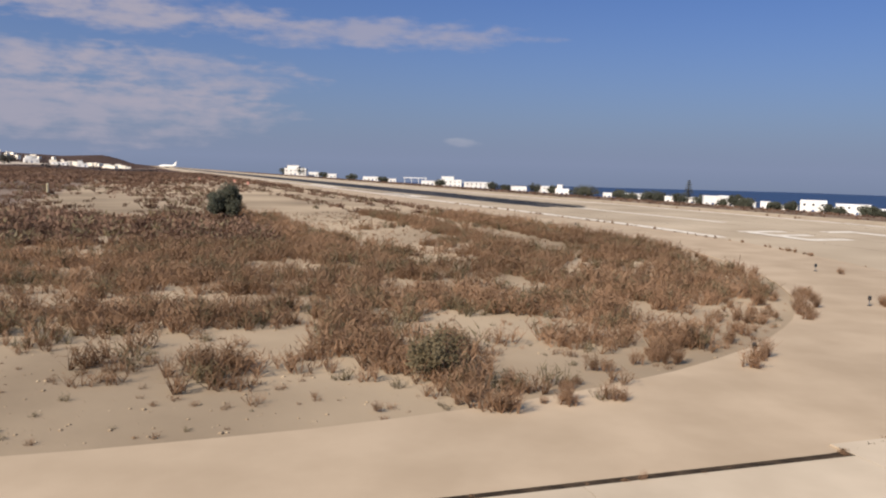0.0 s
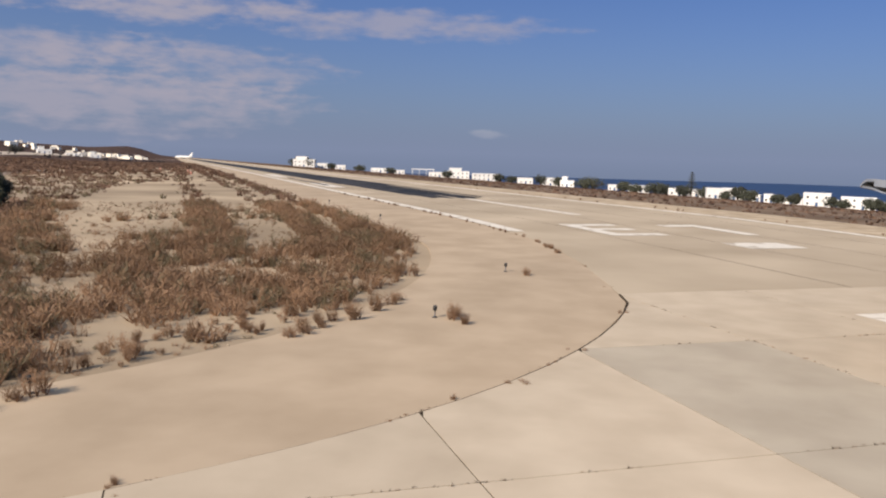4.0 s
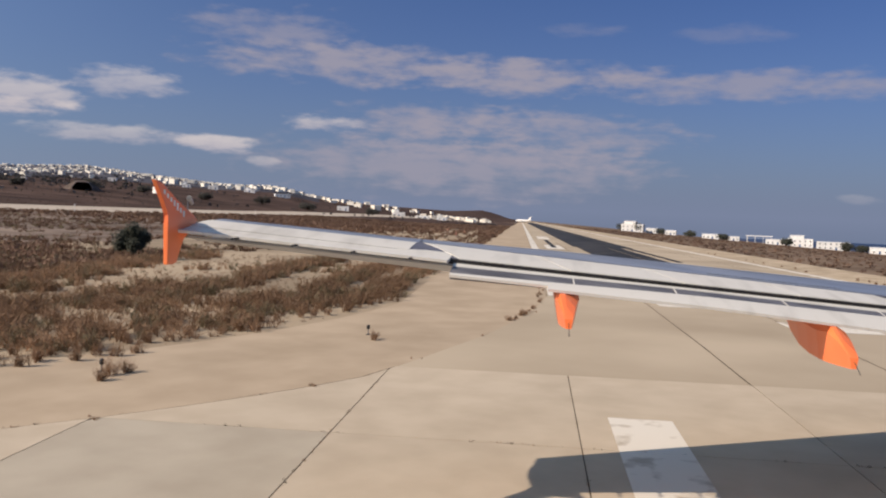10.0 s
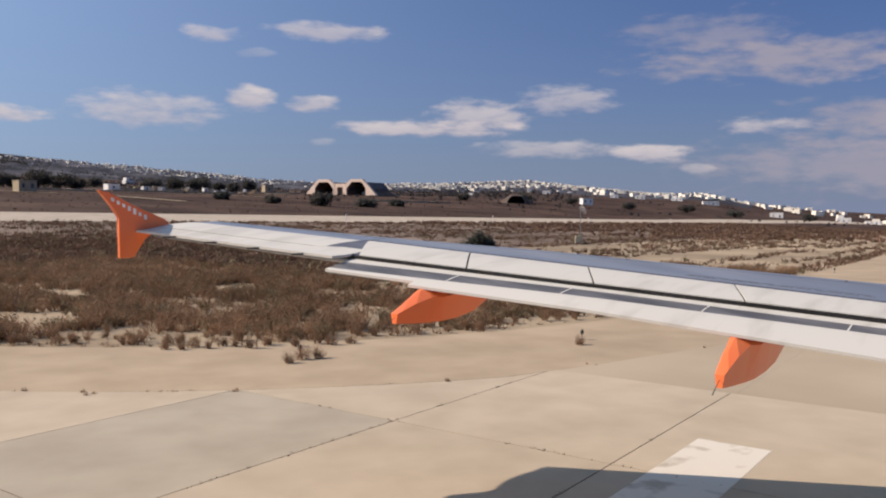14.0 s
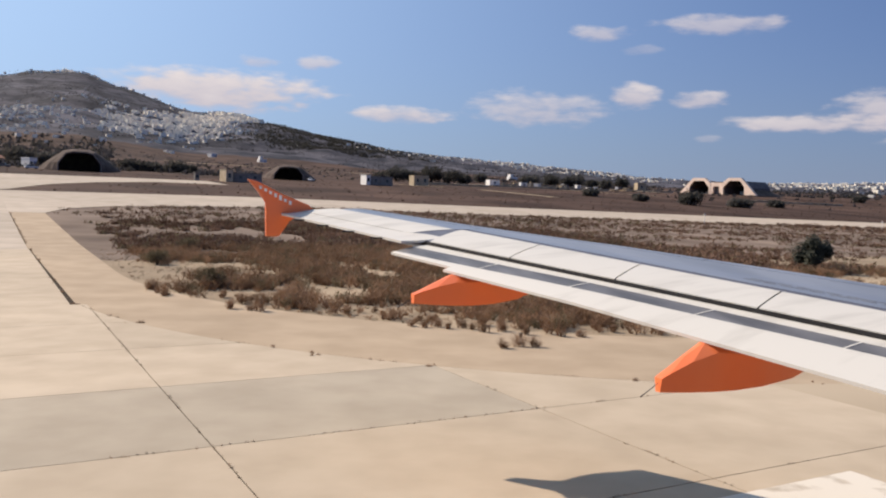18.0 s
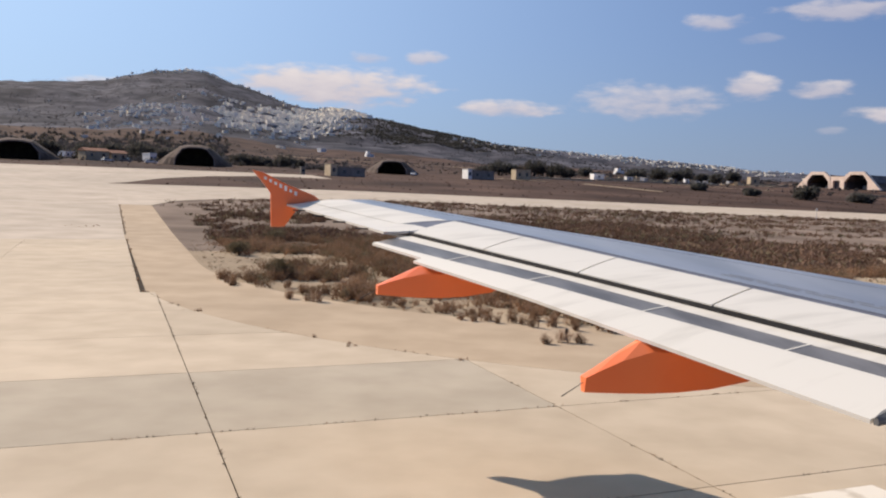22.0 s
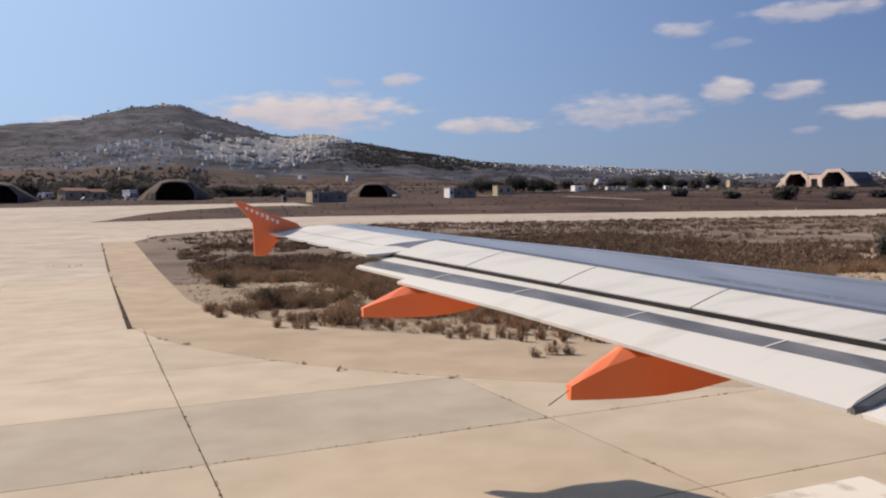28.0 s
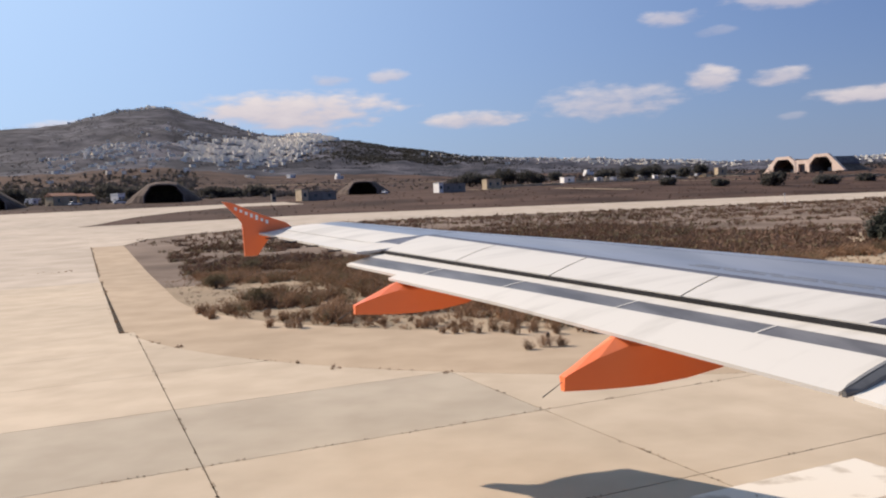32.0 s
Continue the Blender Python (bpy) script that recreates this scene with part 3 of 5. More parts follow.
for i in range(4):
    verts_l = (cuts_back[i] + 0.012, cuts_back[i + 1] - 0.012, cuts_front[i] + 0.012, cuts_front[i + 1] - 0.012)

    def spoiler(i=i, q=verts_l):
        nl, nf, verts, faces = 8, 6, [], []
        for a in range(nl + 1):
            for b in range(nf + 1):
                u, v = a / nl, b / nf
                l = (q[2] + (q[3] - q[2]) * u) * (1 - v) + (q[0] + (q[1] - q[0]) * u) * v
                f = (hinge(l) - 0.11) * (1 - v) + shroud(l) * v
                verts.append((f, l, top_z(l, f) + 0.006))
        k = len(verts)
        verts += [(x, y, z - 0.014) for x, y, z in verts]
        for a in range(nl):
            for b in range(nf):
                p = a * (nf + 1) + b
                r = p + nf + 1
                faces += [(p, r, r + 1, p + 1), (k + p, k + p + 1, k + r + 1, k + r)]
        rim = [(a * (nf + 1), (a + 1) * (nf + 1)) for a in range(nl)] + [((a + 1) * (nf + 1) + nf, a * (nf + 1) + nf) for a in range(nl)]
        rim += [(b + 1, b) for b in range(nf)] + [(nl * (nf + 1) + b, nl * (nf + 1) + b + 1) for b in range(nf)]
        faces += [(y, x, k + x, k + y) for x, y in rim]
        return mesh_of("spoiler", verts, faces, M["wing_white"])

    part("spoiler", spoiler(), M["wing_white"], wing, "white spoiler panel, slightly dirty")
skin("spoiler_bay", M["gap"], 4.9, 12.1, lambda l: hinge(l) + 0.02, lambda l: shroud(l) - 0.010, 16, 4, 0.06, -0.016, "black gap under the spoilers")
# aileron
skin("aileron", M["wing_white"], 12.05, 15.0, lambda l: tail_edge(l) + (0.60 if l > 12.6 else 0.75) - (l - 12) * 0.07, tail_edge, 8, 3, 0.035, 0.0, "white aileron")
skin("tip_panel", M["wing_white"], 15.01, TIP, lambda l: tail_edge(l) + 0.60 - (l - 12) * 0.07, tail_edge, 2, 3, 0.035, 0.0)


# flaps: a bowed plate from under the shroud down to the trailing edge
def flap_z(l, f):
    fb, zb = flap_back(l)
    fa = shroud(l) + 0.10
    za = top_z(l, shroud(l)) - 0.052
    u = max(0.0, min(1.0, (fa - f) / (fa - fb)))
    return za + (zb - za) * u + 0.03 * math.sin(math.pi * u)


def band_top(l):
    k = ramp(l, (5, 9, 10.4, 12), (0.26, 0.29, 0.36, 0.42))
    return (shroud(l) + 0.10) * (1 - k) + flap_back(l)[0] * k


def band_low(l):
    k = ramp(l, (5, 6.2, 9.3, 10.4, 12), (0.47, 0.50, 0.62, 0.70, 0.78))
    return (shroud(l) + 0.10) * (1 - k) + flap_back(l)[0] * k


def flap_line(k):
    return lambda l: (shroud(l) + 0.10) * (1 - k) + flap_back(l)[0] * k


for a, b, back in ((KINK + 0.06, 10.75, 1.0), (10.75, 12.0, 0.86), (ROOT, KINK - 0.06, 1.0)):
    n = 14 if back == 1.0 and a > 4 else 6
    skin("flap_nose", M["wing_white"], a, b, flap_line(0.0), band_top, n, 4, 0.10, 0, "white flap nose", flap_z)
    skin("flap_band", M["wing_dark"], a, b, band_top, band_low, n, 3, 0.08, -0.004, "dark bare band along the flap", flap_z)
    skin("flap", M["wing_white"], a, b, band_low, flap_line(back), n, 5, 0.035, 0, "white lowered flap", flap_z)
for l in (5.9, 7.4, 9.0, 10.4):
    skin("band_joint", M["wing_white"], l, l + 0.02, band_top, band_low, 1, 2, 0.01, 0.002, "", flap_z)
# grey seal over the split between the flaps
seal = []
for i in range(11):
    k = i / 10
    l = KINK
    f = flap_line(0.12 + 0.90 * k)(l)
    z = flap_z(l, f) + 0.022 + 0.03 * math.sin(math.pi * k)
    w = (0.105 - 0.040 * k) * (1.0 if k < 0.95 else 0.35)
    seal.append([(f, l - w, z - 0.045), (f, l - w * 0.95, z - 0.012), (f, l - w * 0.25, z + 0.022), (f, l - w * 0.12, z - 0.012), (f, l + w * 0.10, z + 0.020), (f, l + w * 0.9, z + 0.004), (f, l + w, z - 0.045)])
part("flap_seal", loft(seal), M["seal"], wing, "ribbed grey seal between the flaps")


# flap track fairings
def fairing(l, f_tail, z_tail, z_low, f_nose, mat, label, width=0.17):
    rings = []
    fb, zb = flap_back(l)
    for k in (0.0, 0.03, 0.12, 0.22, 0.32, 0.45, 0.60, 0.75, 0.90, 1.0):
        f = f_tail + (f_nose - f_tail) * k
        ztop = z_tail + (zb - z_tail - 0.015) * min(1.0, (f - f_tail) / max(0.05, fb - f_tail)) + max(0.0, f - fb) * 0.10
        zlow = z_low - 0.05 * math.sin(math.pi * min(1.0, k * 1.6)) + max(0.0, k - 0.58) * 1.0
        zlow = min(zlow, ztop - 0.05)
        w = width * (0.30 + 0.70 * min(1.0, k * 2.8)) * (1.0 if k < 0.75 else max(0.15, 1 - (k - 0.75) * 3.2))
        drop = (ztop - zlow) * 0.30 * min(1.0, k * 3.0)
        rings.append([(f, l + w * 0.3, ztop), (f, l + w * 0.75, ztop), (f, l + w, ztop - drop), (f, l + w * 0.62, zlow), (f, l - w * 0.62, zlow), (f, l - w, ztop - drop)])
    return part("flap_fairing", loft(rings), mat, wing, label)


fairing(10.5, 3.25, 3.10, 2.98, 5.9, M["orange"], "pointed orange flap track fairing")
fairing(6.87, 4.17, 2.66, 2.52, 7.3, M["orange"], "pointed orange flap track fairing")
fairing(3.1, 4.45, 2.30, 2.05, 7.6, M["wing_white"], "off-white flap track fairing", 0.26)
for l, f, z in ((6.87, 4.17, 2.62), (10.5, 3.25, 3.06)):
    bm = bmesh.new()
    bmesh.ops.create_cone(bm, segments=6, radius1=0.006, radius2=0.003, depth=0.26, cap_ends=True,
                          matrix=Matrix.Translation((f - 0.11, l, z - 0.07)) @ Matrix.Rotation(radians(62), 4, "Y"))
    part("static_wick", bm, M["black_plastic"], wing, "thin black discharge wick")

# tip fence
FENCE = [(2.38, 4.60), (2.56, 4.57), (3.00, 4.36), (3.52, 4.17), (3.60, 4.10), (3.42, 4.02), (3.16, 3.88), (2.98, 3.60), (2.90, 3.585), (2.73, 3.59), (2.72, 4.05), (2.73, 4.20), (2.60, 4.36)]
part("tip_fence", prism([(f, TIP, z) for f, z in FENCE], (0, 0.055, 0), 0.012), M["orange"], wing, "orange wing tip fence")
for i in range(7):
    k = i / 6
    f, z = 2.62 + 0.55 * k, 4.465 - 0.26 * k
    h = (0.045, 0.045, 0.045, 0.06, 0.075, 0.045, 0.06)[i]
    part("white_bar", prism([(f - 0.028, TIP - 0.004, z - h * 0.6), (f + 0.022, TIP - 0.004, z - h * 0.6 - 0.012), (f + 0.022, TIP - 0.004, z + h * 0.6 - 0.012), (f - 0.028, TIP - 0.004, z + h * 0.6)], (0, 0.006, 0)), M["whitewash"], wing, "white lettering bar")
# small wicks on the aileron edge and stencilled lines on the skin
for l in (12.5, 13.2, 13.9, 14.6):
    f = tail_edge(l)
    part("static_wick", box(f - 0.20, f + 0.02, l - 0.011, l + 0.011, top_z(l, f) - 0.035, top_z(l, f) - 0.012), M["black_plastic"], wing)
for row in range(2):
    for i in range(12):
        l = 5.9 + i * 0.19 + row * 0.06
        f = hinge(l) + 0.28 + row * 0.10
        skin("stencil_bar", M["mark_grey"], l, l + 0.12 + 0.04 * ((i * 7 + row) % 3), lambda q, f=f: f - (q - l) * 0.295 + 0.03, lambda q, f=f: f - (q - l) * 0.295, 1, 1, 0.004, 0.004)
skin("yellow_hook", M["yellow"], 4.45, 4.6, lambda l: hinge(l) + 0.50, lambda l: hinge(l) + 0.38, 2, 2, 0.02, 0.02, "yellow marking")
# lower skin closes the wing box; the leg carries it
skin("lower_skin", M["wing_grey"], ROOT, TIP, lambda l: front(l) - 0.06, lambda l: (shroud(l) + 0.05) if l < 12 else tail_edge(l) + 0.3, 24, 6, 0.03, 0, "grey lower skin",
     lambda l, f: top_z(l, f) - 0.06 - (0.16 + 0.030 * (16 - l)) * math.sin(math.pi * max(0.02, min(0.98, (front(l) - f) / (front(l) - shroud(l))))))
leg = part("main_gear_leg", lathe([(0.10, 0.55), (0.10, 1.7), (0.13, 1.72), (0.13, 2.75)], 16), M["steel"], wing, "steel landing gear leg")
leg.location = (5.95, 2.05, 0.04)
for dy in (-0.46, 0.46):
    w = part("wheel", lathe([(0.20, -0.2), (0.45, -0.2), (0.56, -0.13), (0.584, 0), (0.56, 0.13), (0.45, 0.2), (0.20, 0.2)], 28, "y"), M["tyre"], wing, "black tyre")
    w.location = (5.95, 2.05 + dy, 0.64)
    part("rim", lathe([(0.02, -0.205), (0.24, -0.21), (0.24, 0.21), (0.02, 0.205)], 20, "y"), M["steel"], w, "steel rim")
part("axle", box(-0.06, 0.06, -0.30, 0.30, 0.54, 0.66, 0.02), M["steel"], leg)


# ---- plants ----
rng = random.Random(7)


def tuft_arrays(stems, twigs, height, spread, seed, wide=0.02):
    """A dry shrub: bent stems out of a loose root, each with fine twigs, in an uneven dome."""
    r = random.Random(seed)
    v, f = [], []
    lobes = [(r.uniform(0, 6.283), r.uniform(0.1, 0.6), r.uniform(0.55, 1.0)) for _ in range(6)]

    def sliver(p, q, w):
        t = r.uniform(0, 6.283)
        wx, wy = math.cos(t) * w, math.sin(t) * w
        k = len(v)
        v.extend(((p[0] - wx, p[1] - wy, p[2]), (p[0] + wx, p[1] + wy, p[2] + w * 0.5), q))
        f.append((k, k + 1, k + 2))

    for i in range(stems):
        la, lr, lh = lobes[i % 6]
        root = (math.cos(la) * lr * spread, math.sin(la) * lr * spread, 0.0)
        a, up = r.uniform(0, 6.283), r.uniform(0.45, 1.0)
        n = height * lh * r.uniform(0.75, 1.05)
        out = spread * 0.55 * math.sqrt(1 - up * up) * r.uniform(0.7, 1.2)
        tip = (root[0] + math.cos(a) * out, root[1] + math.sin(a) * out, n * (0.35 + 0.65 * up))
        sliver(root, tip, wide)
        for _ in range(twigs):
            u = r.uniform(0.25, 0.95)
            p = tuple(x + (y - x) * u for x, y in zip(root, tip))
            b, c = r.uniform(0, 6.283), r.uniform(-0.15, 1.0)
            m = height * r.uniform(0.18, 0.42)
            sliver(p, (p[0] + math.cos(b) * m * 0.8, p[1] + math.sin(b) * m * 0.8, max(0.01, p[2] + c * m)), wide * 0.8)
    return np.array(v), np.array(f)


def scatter(name, kinds, spots, mats, label, category):
    """One mesh of many plants: spots are (x, y, z, size, turn, kind, material)."""
    vs, fs, ms, base = [], [], [], 0
    for x, y, z, size, turn, kind, mi in spots:
        v, f = kinds[kind]
        c, s_ = math.cos(turn) * size, math.sin(turn) * size
        w = np.empty_like(v)
        w[:, 0], w[:, 1], w[:, 2] = v[:, 0] * c - v[:, 1] * s_ + x, v[:, 0] * s_ + v[:, 1] * c + y, v[:, 2] * size + z
        vs.append(w)
        fs.append(f + base)
        ms.append(np.full(len(f), mi))
        base += len(v)
    v, f, mi = np.concatenate(vs), np.concatenate(fs), np.concatenate(ms)
    me = bpy.data.meshes.new(name)
    me.vertices.add(len(v))
    me.vertices.foreach_set("co", v.ravel())
    me.loops.add(f.size)
    me.loops.foreach_set("vertex_index", f.ravel().astype(np.int32))
    me.polygons.add(len(f))
    me.polygons.foreach_set("loop_start", np.arange(0, f.size, 3, dtype=np.int32))
    me.polygons.foreach_set("material_index", mi.astype(np.int32))
    for m in mats:
        me.materials.append(m)
    me.update(calc_edges=True)
    me.validate()
    return tagged(new(name, me), label, category, kind="stuff")


# bare patches of earth: middle (s, d) and half sizes
BARE = [(17.6, 44, 1.2, 4.8), (11.0, 41.6, 1.5, 1.7), (18.3, 35.0, 2.4, 1.6), (12.7, 34.8, 1.8, 2.0), (5.3, 43.0, 0.9, 4), (7.7, 34.2, 0.8, 2.0), (10.6, 28.8, 1.8, 1.3), (13.2, 25.2, 1.2, 1.6),
        (24.7, 39.0, 2.4, 1.8), (9.2, 49.0, 1.0, 3.5), (5.7, 68, 1.7, 26), (8.5, 90, 2.4, 9), (16.5, 83, 5.0, 10), (21.5, 72, 2.6, 9), (13.0, 58, 1.2, 6), (60, 46, 9, 3.0), (84, 48, 14, 3.5), (105, 50, 14, 4),
        (54, 63, 6, 2), (110, 66, 30, 2.5), (60, 88, 20, 2.0), (120, 98, 40, 2.5), (40, 100, 16, 2.5), (95, 60, 18, 2.0), (150, 78, 36, 3.0), (45, 112, 30, 2.0), (130, 112, 40, 2.0), (84, 72, 14, 4.0), (88, 84, 12, 3.0)]
# rows beside the runway: d and how much stands there
ROW_D = (16.4, 18.3, 18.8, 19.7, 20.1, 21.2, 21.7, 24.8, 25.2, 26.4, 27.0, 33.4, 35.0)
ROW_K = (1.0, 1.0, -1.2, -1.2, 0.9, 0.9, -1.6, -1.6, 0.8, 0.8, -1.5, -1.3, 0.0)


def wild(s, d):
    """How thick the scrub stands, 0 to 1; bare tracks run along the runway."""
    n1 = noise.noise(Vector((s * 0.030, d * 0.12, 3.1)))
    n2 = noise.noise(Vector((s * 0.16, d * 0.26, 9.4)))
    n3 = noise.noise(Vector((s * 0.5, d * 0.6, 2.2)))
    k = (ramp(d, (40, 50), (1.2, 0.95)) if 13 < s < 48 and 24 < d < 62 else (0.80 if d < 40 else 0.46) if s < 13 else 0.78) + 0.7 * n1 + 0.9 * n2 + 1.4 * n3
    for cs, cd, rs, rd in BARE:
        q = ((s - cs) / rs) ** 2 + ((d - cd) / rd) ** 2
        if q < 1.6:
            k -= 1.0 * min(1.0, (1.6 - q) * 1.2)
    if d < 35 and s > 24:
        k += ramp(s, (24, 36, 92, 110, 260), (0, 1, 1.0, 0.6, 0.3)) * ramp(d + 0.6 * n2 + 0.4 * n3, ROW_D, ROW_K)
    return k


def edge_out(s):
    """Outer edge of the shoulder: the least d with earth, for a given s."""
    if s < 4.9:
        return 1e9
    if s > 30:
        return 16.4
    if s < 5.4:
        return 34.5
    pts = sorted(FILLET_OUT)
    return float(np.interp(s, [p[0] for p in pts], [p[1] for p in pts]))


near_kinds = [tuft_arrays(24, 4, 0.52, 0.56, 10 + i, 0.015) for i in range(5)]
mid_kinds = [tuft_arrays(8, 3, 0.46, 0.72, 30 + i, 0.064) for i in range(5)]
far_kinds = [tuft_arrays(5, 2, 0.75, 1.0, 50 + i, 0.26) for i in range(4)]
near, mid, far_ = [], [], []
for _ in range(60000):
    s, d = rng.uniform(5, 60), rng.uniform(16.4, 90)
    if d < edge_out(s) + 0.3 + rng.random() * 1.2 or d > 44 and s < 6.2 + rng.random() or rng.random() > wild(s, d) * (1.0 if d > edge_out(s) + 2.5 else 0.6):
        continue
    x, y = xy(s, d)
    close = s < 34 and d < 62 or s < 62 and d < 37
    if not close and rng.random() > 0.7 or close and rng.random() > 0.42:
        continue
    size = (0.55 + 0.9 * rng.random() ** 1.6) * (0.85 + 0.35 * min(1.0, max(0.0, wild(s, d))))
    (near if close else mid).append((x, y, land(x, y) - 0.02, size, rng.uniform(0, 6.28), rng.randrange(5), 1 if rng.random() < 0.16 else 0))
for _ in range(5200):
    s, d = rng.uniform(5, 62), 16.6 + 46 * rng.random() ** 1.2
    if d < edge_out(s) + 0.3 or wild(s, d) > 0.25:
        continue
    x, y = xy(s, d)
    near.append((x, y, land(x, y) - 0.02, rng.uniform(0.10, 0.38), rng.uniform(0, 6.28), rng.randrange(5), 1 if rng.random() < 0.3 else 0))
for _ in range(52000):
    s, d = rng.uniform(6, 420), rng.uniform(16.4, 126)
    if s < 60 and d < 90 or d > flare(s) - 1 or rng.random() > wild(s, d) * (0.85 if s < 150 else 0.6):
        continue
    x, y = xy(s, d)
    if s < 150:
        mid.append((x, y, land(x, y) - 0.02, rng.uniform(0.6, 1.35), rng.uniform(0, 6.28), rng.randrange(5), 1 if rng.random() < 0.16 else 0)) if rng.random() < 0.75 else None
    elif rng.random() < 0.5:
        far_.append((x, y, land(x, y), rng.uniform(0.6, 1.2), rng.uniform(0, 6.28), rng.randrange(4), 0))
for _ in range(2600):
    s, d = rng.uniform(-60, 520), rng.uniform(169, 330)
    if (d < 236 and s < apron_edge(d) + 1) or (d > 233 and d < 264 and s < 62):
        continue
    x, y = xy(s, d)
    far_.append((x, y, land(x, y) - 0.1, rng.uniform(0.25, 0.7), rng.uniform(0, 6.28), rng.randrange(4), 2))
for _ in range(15000):
    s, d = rng.uniform(0, 620), -20 - 300 * rng.random() ** 1.5
    x, y = xy(s, d)
    far_.append((x, y, land(x, y) - 0.1, rng.uniform(0.25, 0.7), rng.uniform(0, 6.28), rng.randrange(4), 0 if rng.random() < 0.7 else 2))
SCRUB = [M["scrub"], M["scrub2"], M["brown_scrub"]]
scatter("dry_scrub", near_kinds, near, SCRUB, "thick dry brown scrub beside the shoulder", "scrub")
scatter("dry_scrub", mid_kinds, mid, [M["scrub_mid"], M["scrub2"]], "dry brown scrub across the airfield", "scrub")
scatter("far_scrub", far_kinds, far_, [M["scrub_mid"], M["scrub2"], M["brown_scrub"]], "low dry scrub far off", "scrub")


pebble = (np.array([(-1, 0, 0.1), (0.1, -0.9, 0), (0.9, 0.1, 0.15), (-0.1, 1, 0.05), (0.05, 0, 0.75), (0, 0, -0.4)]), np.array([(0, 1, 4), (1, 2, 4), (2, 3, 4), (3, 0, 4), (1, 0, 5), (2, 1, 5), (3, 2, 5), (0, 3, 5)]))
stones = []
for _ in range(6500):
    s, d = 5 + 45 * rng.random() ** 1.3, 16.6 + 44 * rng.random()
    if d < edge_out(s) + 0.1:
        continue
    x, y = xy(s, d)
    stones.append((x, y, land(x, y), 0.015 + 0.05 * rng.random() ** 4, rng.uniform(0, 6.28), 0, 0 if rng.random() < 0.2 else 1))
scatter("loose_stones", [pebble], stones, [M["sand"], M["earth"]], "small pale stones strewn over the bare earth", "stones")
# low weeds that grow in the joints of the slabs
joint_spots = []
for k in range(1300):
    which = rng.random()
    if which < 0.34:
        s, d = 2.0 + rng.gauss(0, 0.015), rng.uniform(-2, 33.4)
    elif which < 0.50:
        s, d = 8.75 + rng.gauss(0, 0.015), rng.uniform(-2, 19)
    elif which < 0.72:
        s, d = rng.uniform(-12, 13.5), 14.4 + rng.gauss(0, 0.015)
    elif which < 0.84:
        s, d = rng.uniform(-12, 15.5), 9.7 + rng.gauss(0, 0.015)
    else:
        q = rng.randrange(14)
        u = rng.random()
        s, d = (FILLET_IN[q][e] * (1 - u) + FILLET_IN[q + 1][e] * u + rng.gauss(0, 0.03) for e in (0, 1))
    if noise.noise(Vector((s * 0.9, d * 0.9, 6.6))) + 0.25 * rng.random() < 0.05:
        continue
    joint_spots.append((*xy(s, d), 0.07, 0.03 + 0.09 * rng.random() ** 2, rng.uniform(0, 6.28), rng.randrange(5), 0 if rng.random() < 0.7 else 1))
scatter("joint_weeds", [tuft_arrays(7, 2, 0.50, 0.6, 120 + i, 0.05) for i in range(5)], joint_spots, [M["weeds"], M["scrub"]], "tiny dark weeds in the slab joints", "weeds")


def tuft_mesh(kind, mat):
    v, f = kind
    return mesh_of("tuft", v.tolist(), f.tolist(), mat)


TUFTS = [tuft_mesh(tuft_arrays(60, 6, 0.56, 0.36, 70 + i, 0.008), M["scrub"]) for i in range(5)]


def shrub(s, d, size, i, label="dry brown shrub at the pavement edge", group="shrubs by the shoulder"):
    x, y = xy(s, d)
    ob = new("dry_shrub", TUFTS[i % 5])
    ob.matrix_world = Matrix.LocRotScale((x, y, land(x, y) + 0.01), Euler((0, 0, i * 1.7)), (size, size, size * rng.uniform(0.85, 1.15)))
    return tagged(ob, label, "shrub", group)


SPOTS = [(7.2, 30.3), (6.7, 30.9), (7.5, 30.0), (12.9, 20.5), (12.6, 20.8), (12.0, 24.8), (12.7, 24.4), (14.8, 22.4), (14.1, 22.5), (14.9, 21.9), (15.5, 21.6), (12.9, 23.3),
         (12.9, 23.9), (12.1, 24.4), (11.5, 24.8), (11.2, 25.2), (20.4, 20.4), (20.3, 19.8), (11.9, 20.6), (19.8, 15.7), (9.8, 28.6), (13.6, 23.4), (4.9, 37.5), (5.4, 36.2)]
for i, (s, d) in enumerate(SPOTS):
    shrub(s, d, rng.uniform(0.7, 1.05), i)
for i in range(150):
    s = 5.0 + 34 * rng.random() ** 1.4
    d = edge_out(s) + 0.5 + rng.random() * 2.6
    if d < 60:
        shrub(s, d, rng.uniform(0.3, 0.95), i)
for i in range(9):
    shrub(-2.2 + rng.uniform(-1.8, 1.8), 73.4 + rng.uniform(-0.6, 0.6), rng.uniform(0.15, 0.3), i, "small weed in a pavement joint", "weeds in the joints")
for i in range(40):
    shrub(1.5 + rng.uniform(-0.08, 0.08), 33.6 + 60 * rng.random(), rng.uniform(0.12, 0.4), i, "small weed in a pavement joint", "weeds in the joints")
# weeds that stand in the pavement edges and along the far runway line
for i in range(70):
    k = rng.random()
    if i < 26:
        p = FILLET_IN[rng.randrange(len(FILLET_IN) - 1)]
        s, d = p[0] + rng.uniform(-0.3, 0.3), p[1] + rng.uniform(-0.2, 0.2)
    elif i < 52:
        s, d = 1.5 + rng.uniform(-0.1, 0.1), 34 + 70 * k
    else:
        s, d = 20 + 90 * k, -14.2 + rng.uniform(-0.4, 0.4)
    shrub(s, d, rng.uniform(0.10, 0.30) if i < 52 else rng.uniform(0.3, 0.6), i, "small weed in a pavement joint", "weeds in the joints")


